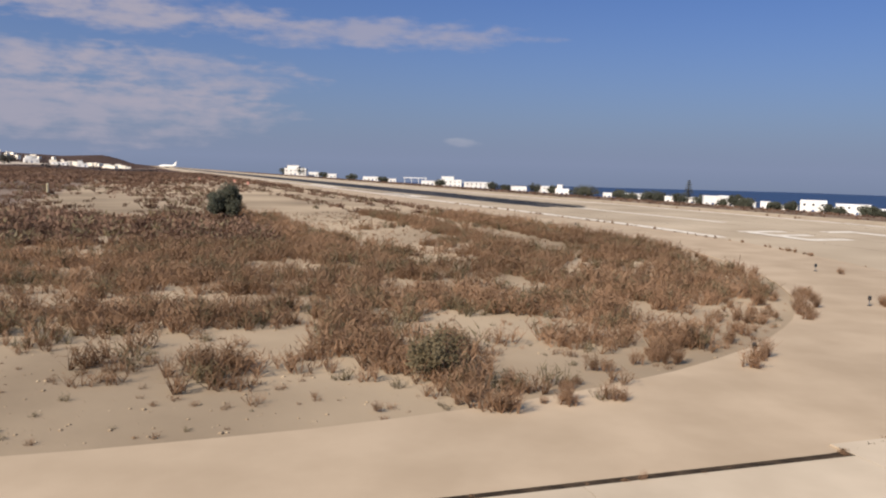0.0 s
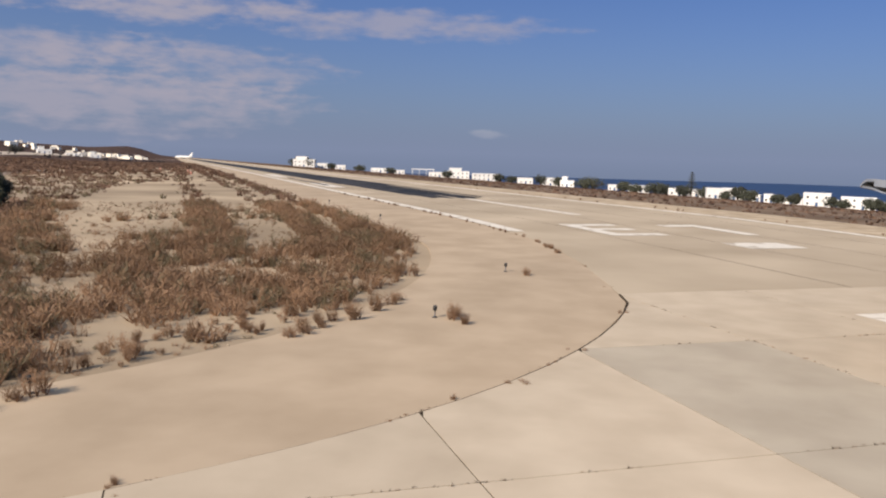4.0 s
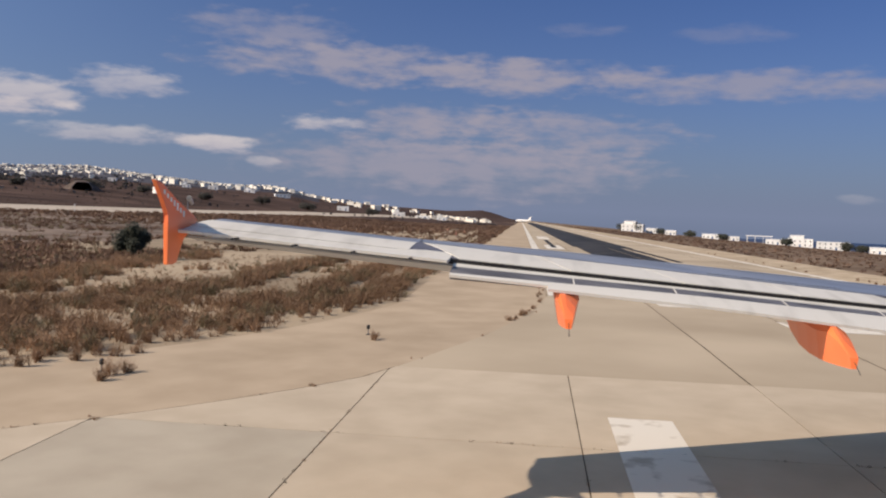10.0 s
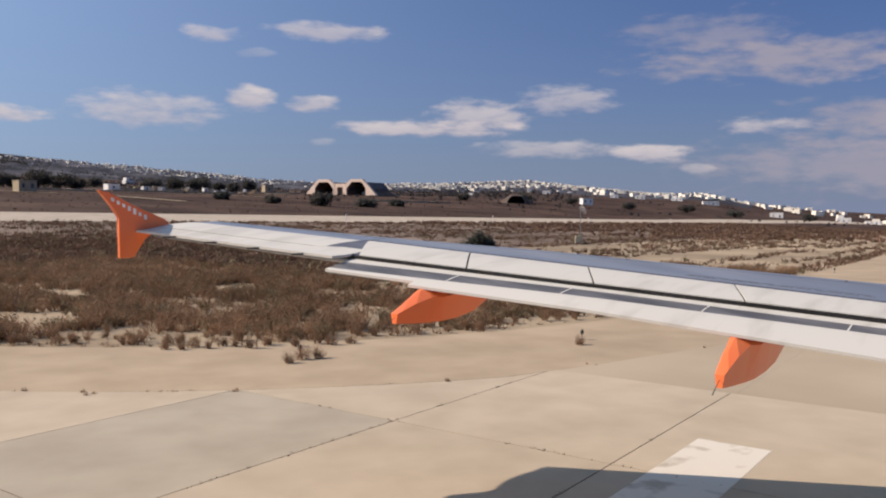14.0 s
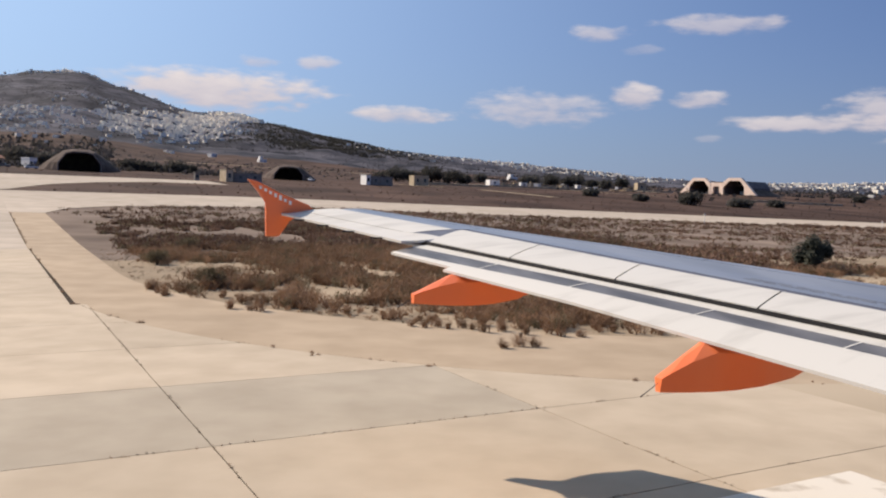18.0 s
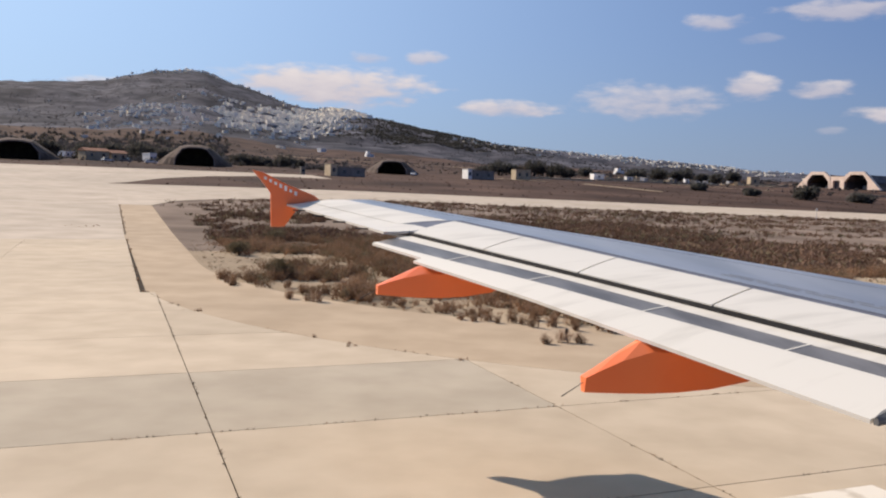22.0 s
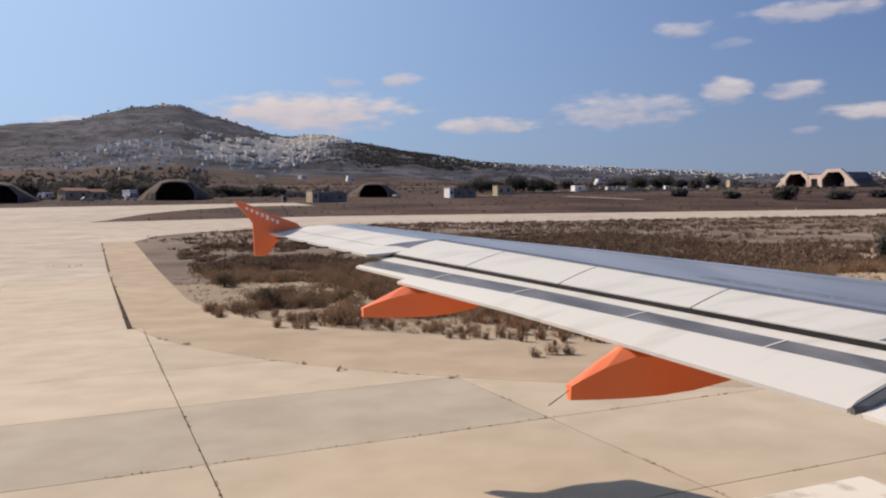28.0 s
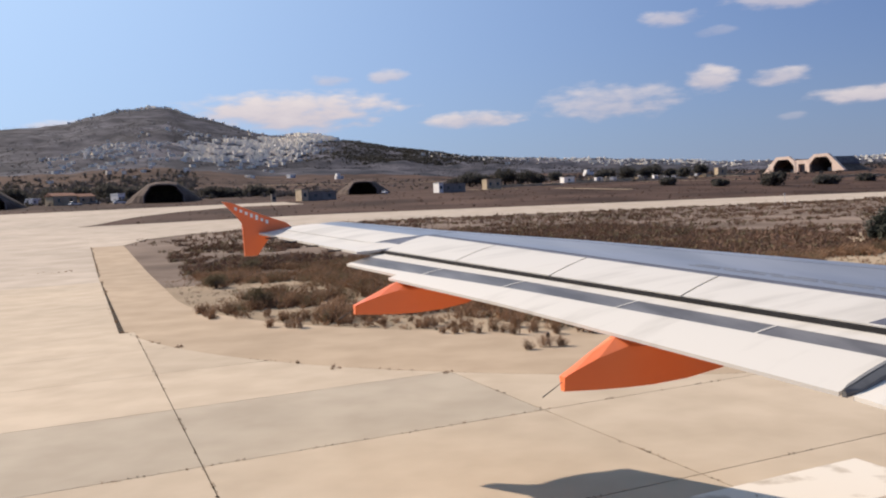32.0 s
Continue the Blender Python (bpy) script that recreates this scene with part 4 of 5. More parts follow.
for i in range(60):
    s = 26 + 60 * rng.random() ** 1.3
    d = float(np.interp(s, [p[0] for p in FILLET_IN], [p[1] for p in FILLET_IN])) + rng.uniform(0.05, 0.35)
    shrub(s, d, rng.uniform(0.25, 0.55), i, "small weed in the runway edge joint", "weeds in the joints")


def leafy(name, x, y, radius, height, label, mat, n=900, seed=1, leaf=0.10, trunk=0.3):
    """A tree: tapered trunk with limbs and a crown of small leaves in clumps."""
    r = random.Random(seed)
    z0 = land(x, y)
    t = thing(name, Matrix.Translation((x, y, z0 - 0.02)), label, "tree")
    rings = [[(math.cos(a * 0.785) * w, math.sin(a * 0.785) * w, h) for a in range(8)] for h, w in ((0, radius * 0.10), (height * 0.3, radius * 0.07), (height * 0.62, radius * 0.03))]
    part("trunk", loft(rings), M["bark"], t)
    clumps = []
    for _ in range(40):
        u = Vector((r.gauss(0, 1), r.gauss(0, 1), r.gauss(0, 1))).normalized() * r.uniform(0.35, 0.74)
        clumps.append((u.x * radius, u.y * radius, height * (trunk + (1 - trunk) * 0.5) + u.z * height * (1 - trunk) * 0.5, r.uniform(0.20, 0.36)))
    limb = bmesh.new()
    for cx, cy, cz, _ in clumps[:7]:
        p0, p1 = Vector((0, 0, height * 0.28)), Vector((cx, cy, cz))
        bmesh.ops.create_cone(limb, segments=5, radius1=radius * 0.04, radius2=radius * 0.012, depth=(p1 - p0).length,
                              matrix=Matrix.Translation((p0 + p1) / 2) @ (p1 - p0).to_track_quat("Z", "Y").to_matrix().to_4x4())
    part("limbs", limb, M["bark"], t)
    v, f = [], []
    for i in range(n):
        cx, cy, cz, q = clumps[i % len(clumps)]
        d = Vector((r.gauss(0, 1), r.gauss(0, 1), r.gauss(0, 1))).normalized() * radius * q * r.random() ** 0.4
        p = Vector((cx, cy, cz)) + d
        u = Vector((r.gauss(0, 1), r.gauss(0, 1), r.gauss(0, 1))).normalized() * leaf
        w = u.orthogonal().normalized() * leaf * 0.5
        k = len(v)
        v += [p - u, p + w, p + u, p - w]
        f.append((k, k + 1, k + 2, k + 3))
    part("crown", mesh_of("crown", v, f, mat), mat, t)
    return t


leafy("olive_tree", 31.2, 55.0, 1.6, 3.0, "small round dark evergreen tree in the scrub", M["leaf"], 9000, 3, 0.085, 0.04)
leafy("green_bush", *xy(7.6, 37.9), 0.8, 1.0, "low grey-green bush in the scrub", M["scrub2"], 1500, 4, 0.05, 0.05)
leafy("green_bush", *xy(11.8, 62.0), 1.0, 1.0, "low grey-green bush in the scrub", M["scrub2"], 1500, 5, 0.05, 0.05)
leafy("green_bush", *xy(4.0 + 3.5, 50.0), 0.9, 0.9, "low grey-green bush in the scrub", M["scrub2"], 1500, 6, 0.05, 0.05)


# ---- edge lights, signs ----
def edge_light(s, d):
    x, y = xy(s, d)
    t = thing("edge_light", Matrix.Translation((x, y, land(x, y) + 0.03)), "short black taxiway edge light on a post", "light", "edge lights")
    part("base", lathe([(0.08, 0), (0.08, 0.02), (0.03, 0.04)], 12), M["black_plastic"], t)
    part("post", lathe([(0.018, 0.03), (0.018, 0.20)], 8), M["steel"], t)
    part("lamp", lathe([(0.03, 0.19), (0.055, 0.21), (0.055, 0.30), (0.04, 0.335), (0.01, 0.345)], 12), M["black_plastic"], t)
    return t


for s, d in ((12.9, 21.2), (20.8, 16.1), (7.6, 30.1), (44.0, 15.2), (62.0, 15.2)):
    edge_light(s, d)


def panel_sign(x, y, turn, w, h, mat, label):
    t = thing("airfield_sign", pose(x, y, land(x, y), 0, 0, turn), label, "sign")
    part("panel", box(-w / 2, w / 2, -0.06, 0.06, 0.25, 0.25 + h, 0.02), mat, t)
    for k in (-0.35, 0.35):
        part("leg", box(k * w - 0.03, k * w + 0.03, -0.03, 0.03, 0, 0.28), M["steel"], t)


panel_sign(72.0, 89.8, 25, 2.3, 1.0, M["pale_yellow"], "faded yellow airfield sign panel in the scrub")
for s, d in ((160, 24), (185, 24), (210, 30)):
    panel_sign(*xy(s, d), 30, 1.3, 0.55, M["red"], "faded red airfield sign panel beside the runway")
for s in (120, 175, 230, 300):
    x, y = xy(s, 116)
    t = thing("marker_post", Matrix.Translation((x, y, land(x, y))), "thin pale marker post near the taxiway", "post", "marker posts")
    part("pole", lathe([(0.06, 0), (0.05, 1.9)], 8), M["whitewash"], t)
    part("cap", box(-0.12, 0.12, -0.06, 0.06, 1.85, 2.2, 0.02), M["whitewash"], t)


def windsock(x, y):
    z = land(x, y)
    t = thing("windsock", pose(x, y, z, 0, 0, 20), "drooping white windsock on a tall pole", "windsock")
    part("pole", lathe([(0.09, 0), (0.06, 5.4), (0.02, 5.5)], 10), M["steel"], t)
    part("swivel_frame", lathe([(0.33, 5.30), (0.36, 5.32), (0.36, 5.36), (0.33, 5.38)], 16), M["steel"], t).location = (0.36, 0, 0)
    rings = []
    for k in range(9):
        q = k / 8
        r = 0.46 - 0.22 * q
        c = Vector((0.36 + 1.25 * q, 0, 5.34 - 0.55 * q - 0.35 * q * q))
        rings.append([(c.x + r * 0.5 * math.sin(a), c.y + r * math.cos(a), c.z + r * 0.9 * math.sin(a)) for a in (2 * math.pi * i / 12 for i in range(12))])
    part("sock", loft(rings, caps=False), M["whitewash"], t, "faded white fabric sock")


windsock(91.8, 111.8)


# ---- buildings by the sea ----
def white_house(x, y, turn, w, dep, h, label, wins=3, upper=0.0, mat=None, group="houses by the sea", sink=0.6):
    mat = mat or M["whitewash"]
    z = land(x, y)
    t = thing("house", pose(x, y, z, 0, 0, turn), label, "house", group)
    part("wall", box(-w / 2, w / 2, -dep / 2, dep / 2, -sink, h, 0.10), mat, t)
    part("parapet", box(-w / 2 - 0.1, w / 2 + 0.1, -dep / 2 - 0.1, dep / 2 + 0.1, h - 0.35, h + 0.25, 0.08), mat, t)
    if upper:
        part("upper_storey", box(-w / 2 + w * 0.12, w / 2 - w * (0.5 if w < 14 else 0.35), -dep / 2 + 0.8, dep / 2 - 0.3, h - 0.1, h + upper, 0.12), mat, t)
        part("roof_slab", box(-w / 2 + w * 0.10, w / 2 - w * (0.48 if w < 14 else 0.33), -dep / 2 + 0.6, dep / 2 - 0.1, h + upper, h + upper + 0.25, 0.06), mat, t)
    rows = 2 if h > 5.4 else 1
    for row in range(rows):
        for i in range(wins):
            cx = -w / 2 + w * (i + 0.5) / wins
            z0 = 0.9 + row * 2.9
            door = row == 0 and i == wins // 2
            win = part("door" if door else "window", box(cx - 0.62, cx + 0.62, -dep / 2 - 0.05, -dep / 2 + 0.10, 0.0 if door else z0, z0 + 1.25, 0.03), M["shutter"] if door else M["whitewash"], t)
            if not door:
                part("pane", box(cx - 0.5, cx + 0.5, -dep / 2 - 0.07, -dep / 2 - 0.045, z0 + 0.12, z0 + 1.13), M["glass"], win, "dark window pane")
    return t


def from_seat(az, r, x0=-19.5, y0=25.6):
    return x0 + r * math.sin(radians(az)), y0 + r * math.cos(radians(az))


def reach(az):
    return ramp(az, (70, 75.6, 87, 93, 103, 112), (820, 800, 700, 600, 480, 430))


# bearing, width and height as parts of the distance, storeys above
SEA_HOUSES = [(75.6, 0.0250, 0.0085, 1), (76.8, 0.012, 0.0055, 0), (78.0, 0.012, 0.005, 0), (80.6, 0.018, 0.005, 0), (82.0, 0.012, 0.0045, 0), (84.6, 0.020, 0.0055, 0),
              (86.0, 0.026, 0.0085, 1), (87.9, 0.032, 0.0080, 0), (90.6, 0.0169, 0.0067, 0), (92.4, 0.020, 0.0090, 0), (93.5, 0.016, 0.0075, 1), (96.5, 0.0101, 0.0066, 0),
              (98.2, 0.0237, 0.0079, 0), (100.6, 0.016, 0.008, 0), (101.9, 0.0203, 0.0084, 0), (103.1, 0.020, 0.0115, 0), (104.2, 0.022, 0.0128, 0), (105.6, 0.0101, 0.0076, 0),
              (106.4, 0.0101, 0.0094, 0), (107.5, 0.0304, 0.0055, 0), (109.2, 0.0271, 0.0142, 0), (110.1, 0.014, 0.008, 0), (111.5, 0.0338, 0.0127, 0), (113.6, 0.022, 0.010, 0), (115.5, 0.03, 0.011, 1)]
for i, (az, w, h, up) in enumerate(SEA_HOUSES):
    r = reach(az) * (1 + 0.03 * ((i * 37) % 5 - 2) / 2)
    x, y = from_seat(az, r)
    white_house(x, y, -az + ((i * 53) % 17 - 8), w * r, min(10.0, 0.7 * w * r + 2), max(2.8, h * r), "flat-roofed whitewashed house above the sea", max(2, round(w * r / 3.6)), 2.6 if up else 0.0)
x, y = from_seat(83.6, 720)
t = thing("canopy", pose(x, y, land(x, y), 0, 0, -83.6), "long flat white canopy on thin posts", "canopy")
part("roof", box(-10, 10, -3, 3, 5.4, 5.9, 0.1), M["whitewash"], t)
for k in (-9, -3, 3, 9):
    for q in (-2.6, 2.6):
        part("post", box(k - 0.15, k + 0.15, q - 0.15, q + 0.15, -0.5, 5.45), M["whitewash"], t)
SEA_TREES = [(75.9, 4.5, 9.5), (91.7, 4.2, 7.0), (95.2, 7.0, 7.5), (94.6, 5.0, 6.0), (99.3, 5.5, 6.0), (100.0, 4.5, 5.5), (101.1, 4.0, 6.0), (102.5, 4.0, 5.6), (103.6, 3.0, 4.2), (105.2, 4.2, 5.2),
             (106.9, 3.2, 4.2), (98.0, 3.5, 4.6), (110.7, 2.6, 3.6), (113.0, 3.0, 4.0), (104.5, 3.2, 7.5), (74.9, 5, 7), (77.4, 4, 5), (79.3, 4.5, 5), (81.4, 4, 4.5), (85.3, 4, 6), (88.9, 4.5, 6), (89.7, 3.6, 5), (97.2, 4, 6), (92.9, 3.5, 6.5), (107.9, 3, 5), (109.9, 3, 5), (112.3, 3.5, 5)]
for i, (az, rad, h) in enumerate(SEA_TREES):
    leafy("tree", *from_seat(az, reach(az) * 0.97), rad * 1.55, h * 1.05, "dark tree among the white houses", M["leaf"], 1100, 40 + i, 0.5, 0.02)


def tiered_pine(az, h):
    """A tall pine with flat tiers of branches round a straight trunk."""
    x, y = from_seat(az, reach(az) * 0.96)
    t = thing("pine_tree", Matrix.Translation((x, y, land(x, y) - 0.1)), "tall tiered pine standing among the white houses", "tree")
    part("trunk", lathe([(0.35, 0), (0.22, h * 0.5), (0.06, h)], 8), M["bark"], t)
    r = random.Random(61)
    v, f = [], []
    for tier in range(11):
        z = h * (0.22 + 0.075 * tier)
        reach_ = 3.6 * (1 - tier / 12.5)
        for i in range(9):
            a = 6.283 * i / 9 + tier * 0.4 + r.uniform(-0.2, 0.2)
            for j in range(9):
                q = reach_ * (j + 1) / 9 * r.uniform(0.85, 1.1)
                p = Vector((math.cos(a) * q, math.sin(a) * q, z + 0.25 * q - 0.02 * q * q + r.uniform(-0.1, 0.1)))
                u = Vector((r.uniform(-1, 1), r.uniform(-1, 1), r.uniform(-0.4, 0.4))).normalized() * 0.42
                w = u.orthogonal().normalized() * 0.2
                k = len(v)
                v += [p - u, p + w, p + u, p - w]
                f.append((k, k + 1, k + 2, k + 3))
    part("crown", mesh_of("crown", v, f, M["leaf"]), M["leaf"], t)


tiered_pine(101.6, 13.5)


# ---- land side: shelters, sheds, trees ----
def shelter(az, r, w, h, label, deep=26.0):
    """An earth-covered aircraft shelter with a dark open arch."""
    x, y = r * math.sin(radians(az)), r * math.cos(radians(az))
    t = thing("aircraft_shelter", pose(x, y, land(x, y) - 0.2, 0, 0, -az), label, "shelter", "earth-covered shelters")
    arch = [(w / 2 * k, h * z) for k, z in ((-1, 0), (-0.98, 0.42), (-0.62, 0.92), (-0.3, 1.0), (0.3, 1.0), (0.62, 0.92), (0.98, 0.42), (1, 0))]
    outer = [(px * 1.05, pz * 1.06) for px, pz in arch]
    rings = [[(px, -0.3, pz) for px, pz in arch], [(px, -0.3, pz) for px, pz in outer], [(px, 2.0, pz) for px, pz in outer], [(px, 2.0, pz) for px, pz in arch], [(px, -0.3, pz) for px, pz in arch]]
    part("portal", loft(rings, closed=False), M["dark_concrete"], t, "weathered concrete portal")
    part("vault", loft([[(px, 0.2, pz) for px, pz in arch], [(px, deep, pz) for px, pz in arch], [(px * 0.02, deep, pz * 0.02) for px, pz in arch]], closed=False), M["dark_inside"], t, "open inside, toned dark for its shade")
    mound = []
    for k, q in ((0.4, 1.0), (2.5, 1.05), (6, 1.12), (12, 1.18), (deep, 1.1), (deep + 9, 0.4), (deep + 14, 0.02)):
        g = min(1.0, (k - 0.4) / 9)
        mound.append([(px * (1 + (1.1 if pz < h * 0.1 else 0.55 if pz < h * 0.6 else 0.2) * g), k, pz * q) for px, pz in outer])
    part("earth_cover", loft(mound, closed=False), M["berm"], t, "scrubby earth cover")
    return t


M["dark_concrete"] = material("weathered_concrete", (0.20, 0.16, 0.14), (0.30, 0.245, 0.21), 0.4, 0.95)
shelter(-17.1, 318, 13.6, 6.6, "dark earth-covered aircraft shelter with an open arch")
shelter(-4.1, 330, 11.0, 5.0, "dark earth-covered aircraft shelter with an open arch")
shelter(-27.6, 318, 14.5, 6.2, "dark earth-covered aircraft shelter with an open arch")
shelter(36.6, 540, 11.0, 5.0, "dark earth-covered aircraft shelter with an open arch")


def twin_shelter(az, r, turn):
    x, y = r * math.sin(radians(az)), r * math.cos(radians(az))
    t = thing("twin_shelter", pose(x, y, land(x, y) - 0.3, 0, 0, turn), "pink concrete twin aircraft shelter with two open arches", "shelter")
    for c, sx in ((-12.5, 1), (12.5, -1)):
        face = [(-15.5, 0), (-8.4, 7.0), (-4.8, 10.1), (3.9, 10.1), (7.6, 7.4), (8.3, 6.8), (8.3, 0)]
        hole = [(-7.5, 0), (-7.4, 4.4), (-5.6, 6.8), (-4.0, 8.3), (3.4, 8.3), (7.2, 4.4), (7.3, 0)]
        a = [(c + px * sx, -0.6, pz) for px, pz in face]
        b = [(c + px * sx, -0.6, pz) for px, pz in hole]
        part("portal", loft([b, a, [(p[0], 1.4, p[2]) for p in a], [(p[0], 1.4, p[2]) for p in b], b], closed=False), M["hangar"], t, "pinkish concrete portal")
        part("vault", loft([[(p[0], 0.3, p[2]) for p in b], [(p[0], 24, p[2]) for p in b], [(c, 24, 0.2) for p in b]], closed=False), M["dark_inside"], t, "open inside, toned dark for its shade")
        part("parked_shape", box(c - 1.8, c + 1.2, 8, 12, 0.2, 2.4, 0.3), M["steel"], t)
    part("link_wall", box(-4.2, 4.2, -0.3, 1.2, 5.0, 7.3, 0.05), M["hangar"], t)
    for k in (-3.2, 3.2):
        part("pillar", box(k - 1.0, k + 1.0, -0.4, 1.0, 0, 5.05, 0.05), M["hangar"], t)
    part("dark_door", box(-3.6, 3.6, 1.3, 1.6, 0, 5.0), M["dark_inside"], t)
    mound = [[(px * q, k, pz * q2) for px, pz in ((-34, -0.5), (-22, 6.5), (-11, 9.2), (0, 7.4), (11, 9.2), (22, 6.5), (34, -0.5))] for k, q, q2 in ((1.5, 0.74, 0.90), (6, 0.76, 0.92), (20, 0.76, 0.85), (30, 0.7, 0.5), (38, 0.6, 0.02))]
    part("earth_cover", loft(mound, closed=False), M["berm"], t, "scrubby earth cover")


twin_shelter(24.55, 530, -24.6 - 38)


def shed(az, r, w, dep, h, mat, label, pitched=False):
    x, y = r * math.sin(radians(az)), r * math.cos(radians(az))
    t = thing("shed", pose(x, y, land(x, y), 0, 0, -az + 24), label, "shed", "airfield sheds")
    part("wall", box(-w / 2, w / 2, -dep / 2, dep / 2, -0.4, h, 0.06), mat, t)
    if pitched:
        part("roof", prism([(-w / 2 - 0.3, -dep / 2 - 0.3, h), (-w / 2 - 0.3, 0, h + 1.2), (-w / 2 - 0.3, dep / 2 + 0.3, h)], (w + 0.6, 0, 0)), M["roof_tile"], t, "faded red tile roof")
    else:
        part("roof", box(-w / 2 - 0.15, w / 2 + 0.15, -dep / 2 - 0.15, dep / 2 + 0.15, h, h + 0.18, 0.04), mat, t)
    for k in range(max(1, round(w / 4))):
        cx = -w / 2 + w * (k + 0.5) / max(1, round(w / 4))
        part("window", box(cx - 0.5, cx + 0.5, -dep / 2 - 0.04, -dep / 2 + 0.05, h * 0.35, h * 0.72), M["glass"], t)
    return t


M["roof_tile"] = material("faded_tile", (0.25, 0.13, 0.085), (0.36, 0.20, 0.14), 1.5, 0.9)
M["grey_render"] = material("grey_render", (0.20, 0.18, 0.16), (0.30, 0.27, 0.24), 0.6, 0.9)
shed(-23.2, 345, 9.0, 7.0, 3.4, M["ochre"], "tan house with a faded red roof", True)
shed(-21.9, 350, 6.0, 6.0, 2.8, M["ochre"], "low tan house with a faded red roof", True)
shed(-8.2, 275, 2.4, 4.8, 3.6, M["ochre"], "small tan block-built shed")
shed(-7.0, 278.4, 9.8, 4.4, 2.8, M["grey_render"], "long grey block-built shed")
shed(-10.1, 272, 1.4, 1.2, 2.4, M["grey_render"], "small dark grey kiosk")
shed(1.05, 319.8, 1.7, 5.4, 3.6, M["whitewash"], "white end of a low shed")
shed(1.95, 322, 9.5, 5.0, 3.2, M["grey_render"], "long grey low shed")
shed(4.7, 345, 6.5, 5.0, 4.0, M["ochre"], "small pale guard house")
shed(9.8, 420, 5.5, 5.0, 2.8, M["whitewash"], "small white block-built shed")
shed(19.7, 520, 5.5, 5.0, 4.6, M["ochre"], "small pale yellow rendered shed")
shed(41.4, 620, 8, 6, 4.6, M["whitewash"], "small white shed beyond the taxiway")
for i, (az, r, w) in enumerate(((-5.7, 900, 13), (-8.9, 930, 11), (11.2, 900, 15), (-24.8, 420, 7), (-19.9, 380, 5), (45.1, 900, 16), (47.5, 950, 20), (49.6, 900, 26), (57.5, 900, 22), (59.2, 920, 26), (60.5, 940, 18), (53.6, 800, 18), (43.4, 880, 14), (38.9, 900, 14))):
    x, y = r * math.sin(radians(az)), r * math.cos(radians(az))
    w = round(w * 0.6)
    white_house(x, y, -az + (i * 37) % 20 + (18 if az < 15 else -10), w, 7, 2.8 + 0.6 * (i % 3), "whitewashed house on the slope", max(2, w // 4), 2.8 if i % 2 == 0 and w > 4 else 0.0, group="houses on the slope")
LAND_TREES = [(-13.9, 372, 5.8, 4.4), (-12.9, 376, 4.0, 3.8), (-11.3, 380, 5.5, 4.6), (-10.4, 384, 3.2, 3.6), (3.2, 420, 5.5, 8.0), (4.2, 424, 4.0, 6.0), (5.6, 420, 6.0, 9.0), (6.8, 424, 6.5, 8.0), (7.8, 430, 4.5, 5.5),
              (22.9, 330, 4.6, 4.8), (26.0, 345, 4.8, 3.0), (28.2, 380, 3.5, 2.6), (19.6, 330, 3.0, 2.6), (16.4, 350, 3.2, 2.6), (12.1, 480, 4.0, 6.5), (14.9, 490, 4.4, 7.0), (16.6, 500, 3.6, 6.0), (17.4, 470, 3.4, 6.5), (9.0, 560, 5.0, 6.0), (2.2, 440, 4.0, 5.0), (18.4, 500, 4.5, 8.0), (15.5, 520, 6, 9), (13.8, 520, 6, 8), (12.5, 540, 5, 7), (37.2, 560, 6.0, 7.0), (33.0, 540, 4.0, 4.0), (44.2, 600, 5, 5),
              (-23.6, 400, 5.5, 7.0), (-22.0, 395, 5.0, 7.5), (-20.5, 400, 6.0, 8.5), (-25.8, 400, 5.0, 8.0), (-18.9, 410, 4.5, 7.0), (48.0, 640, 6, 6), (51.0, 640, 6, 5), (55.5, 720, 6, 6), (40.4, 610, 5, 5)]
for i, (az, r, rad, h) in enumerate(LAND_TREES):
    leafy("tree", r * math.sin(radians(az)), r * math.cos(radians(az)), rad * 1.35, h, "dusty low bush beyond the taxiway" if h < 5 and r < 390 else "dark bushy tree beyond the taxiway", M["far_leaf"], 1500, 90 + i, 0.55, 0.02)


def parked_car(az, r, turn, mat, label):
    x, y = r * math.sin(radians(az)), r * math.cos(radians(az))
    t = thing("parked_car", pose(x, y, land(x, y) + 0.06, 0, 0, turn), label, "car", "parked cars")
    side = [(-2.15, 0.35), (-2.2, 0.75), (-1.9, 0.95), (1.0, 0.98), (2.0, 0.82), (2.2, 0.6), (2.15, 0.35)]
    part("body", prism([(px, -0.85, pz) for px, pz in side], (0, 1.7, 0), 0.06), mat, t)
    roof = [(-1.75, 0.93), (-1.35, 1.42), (0.25, 1.46), (1.05, 0.96)]
    part("cabin", prism([(px, -0.74, pz) for px, pz in roof], (0, 1.48, 0), 0.08), M["glass"], t, "dark glazed cabin")
    part("roof", box(-1.32, 0.22, -0.70, 0.70, 1.42, 1.49, 0.03), mat, t)
    for wx in (-1.35, 1.35):
        for wy in (-0.78, 0.78):
            w = part("wheel", lathe([(0.08, -0.1), (0.29, -0.1), (0.32, 0), (0.29, 0.1), (0.08, 0.1)], 14, "y"), M["tyre"], t)
            w.location = (wx, wy, 0.32)
            part("rim", lathe([(0.02, -0.105), (0.17, -0.107), (0.17, 0.107), (0.02, 0.105)], 12, "y"), M["steel"], w)


parked_car(-19.8, 322, 30, M["whitewash"], "white car parked beside the apron")
parked_car(-21.3, 330, 10, M["grey_render"], "grey car parked beside the apron")
parked_car(-22.4, 326, 55, M["whitewash"], "white car parked near the tan house")
parked_car(-2.6, 322, 80, M["whitewash"], "white car parked beside an earth-covered shelter")


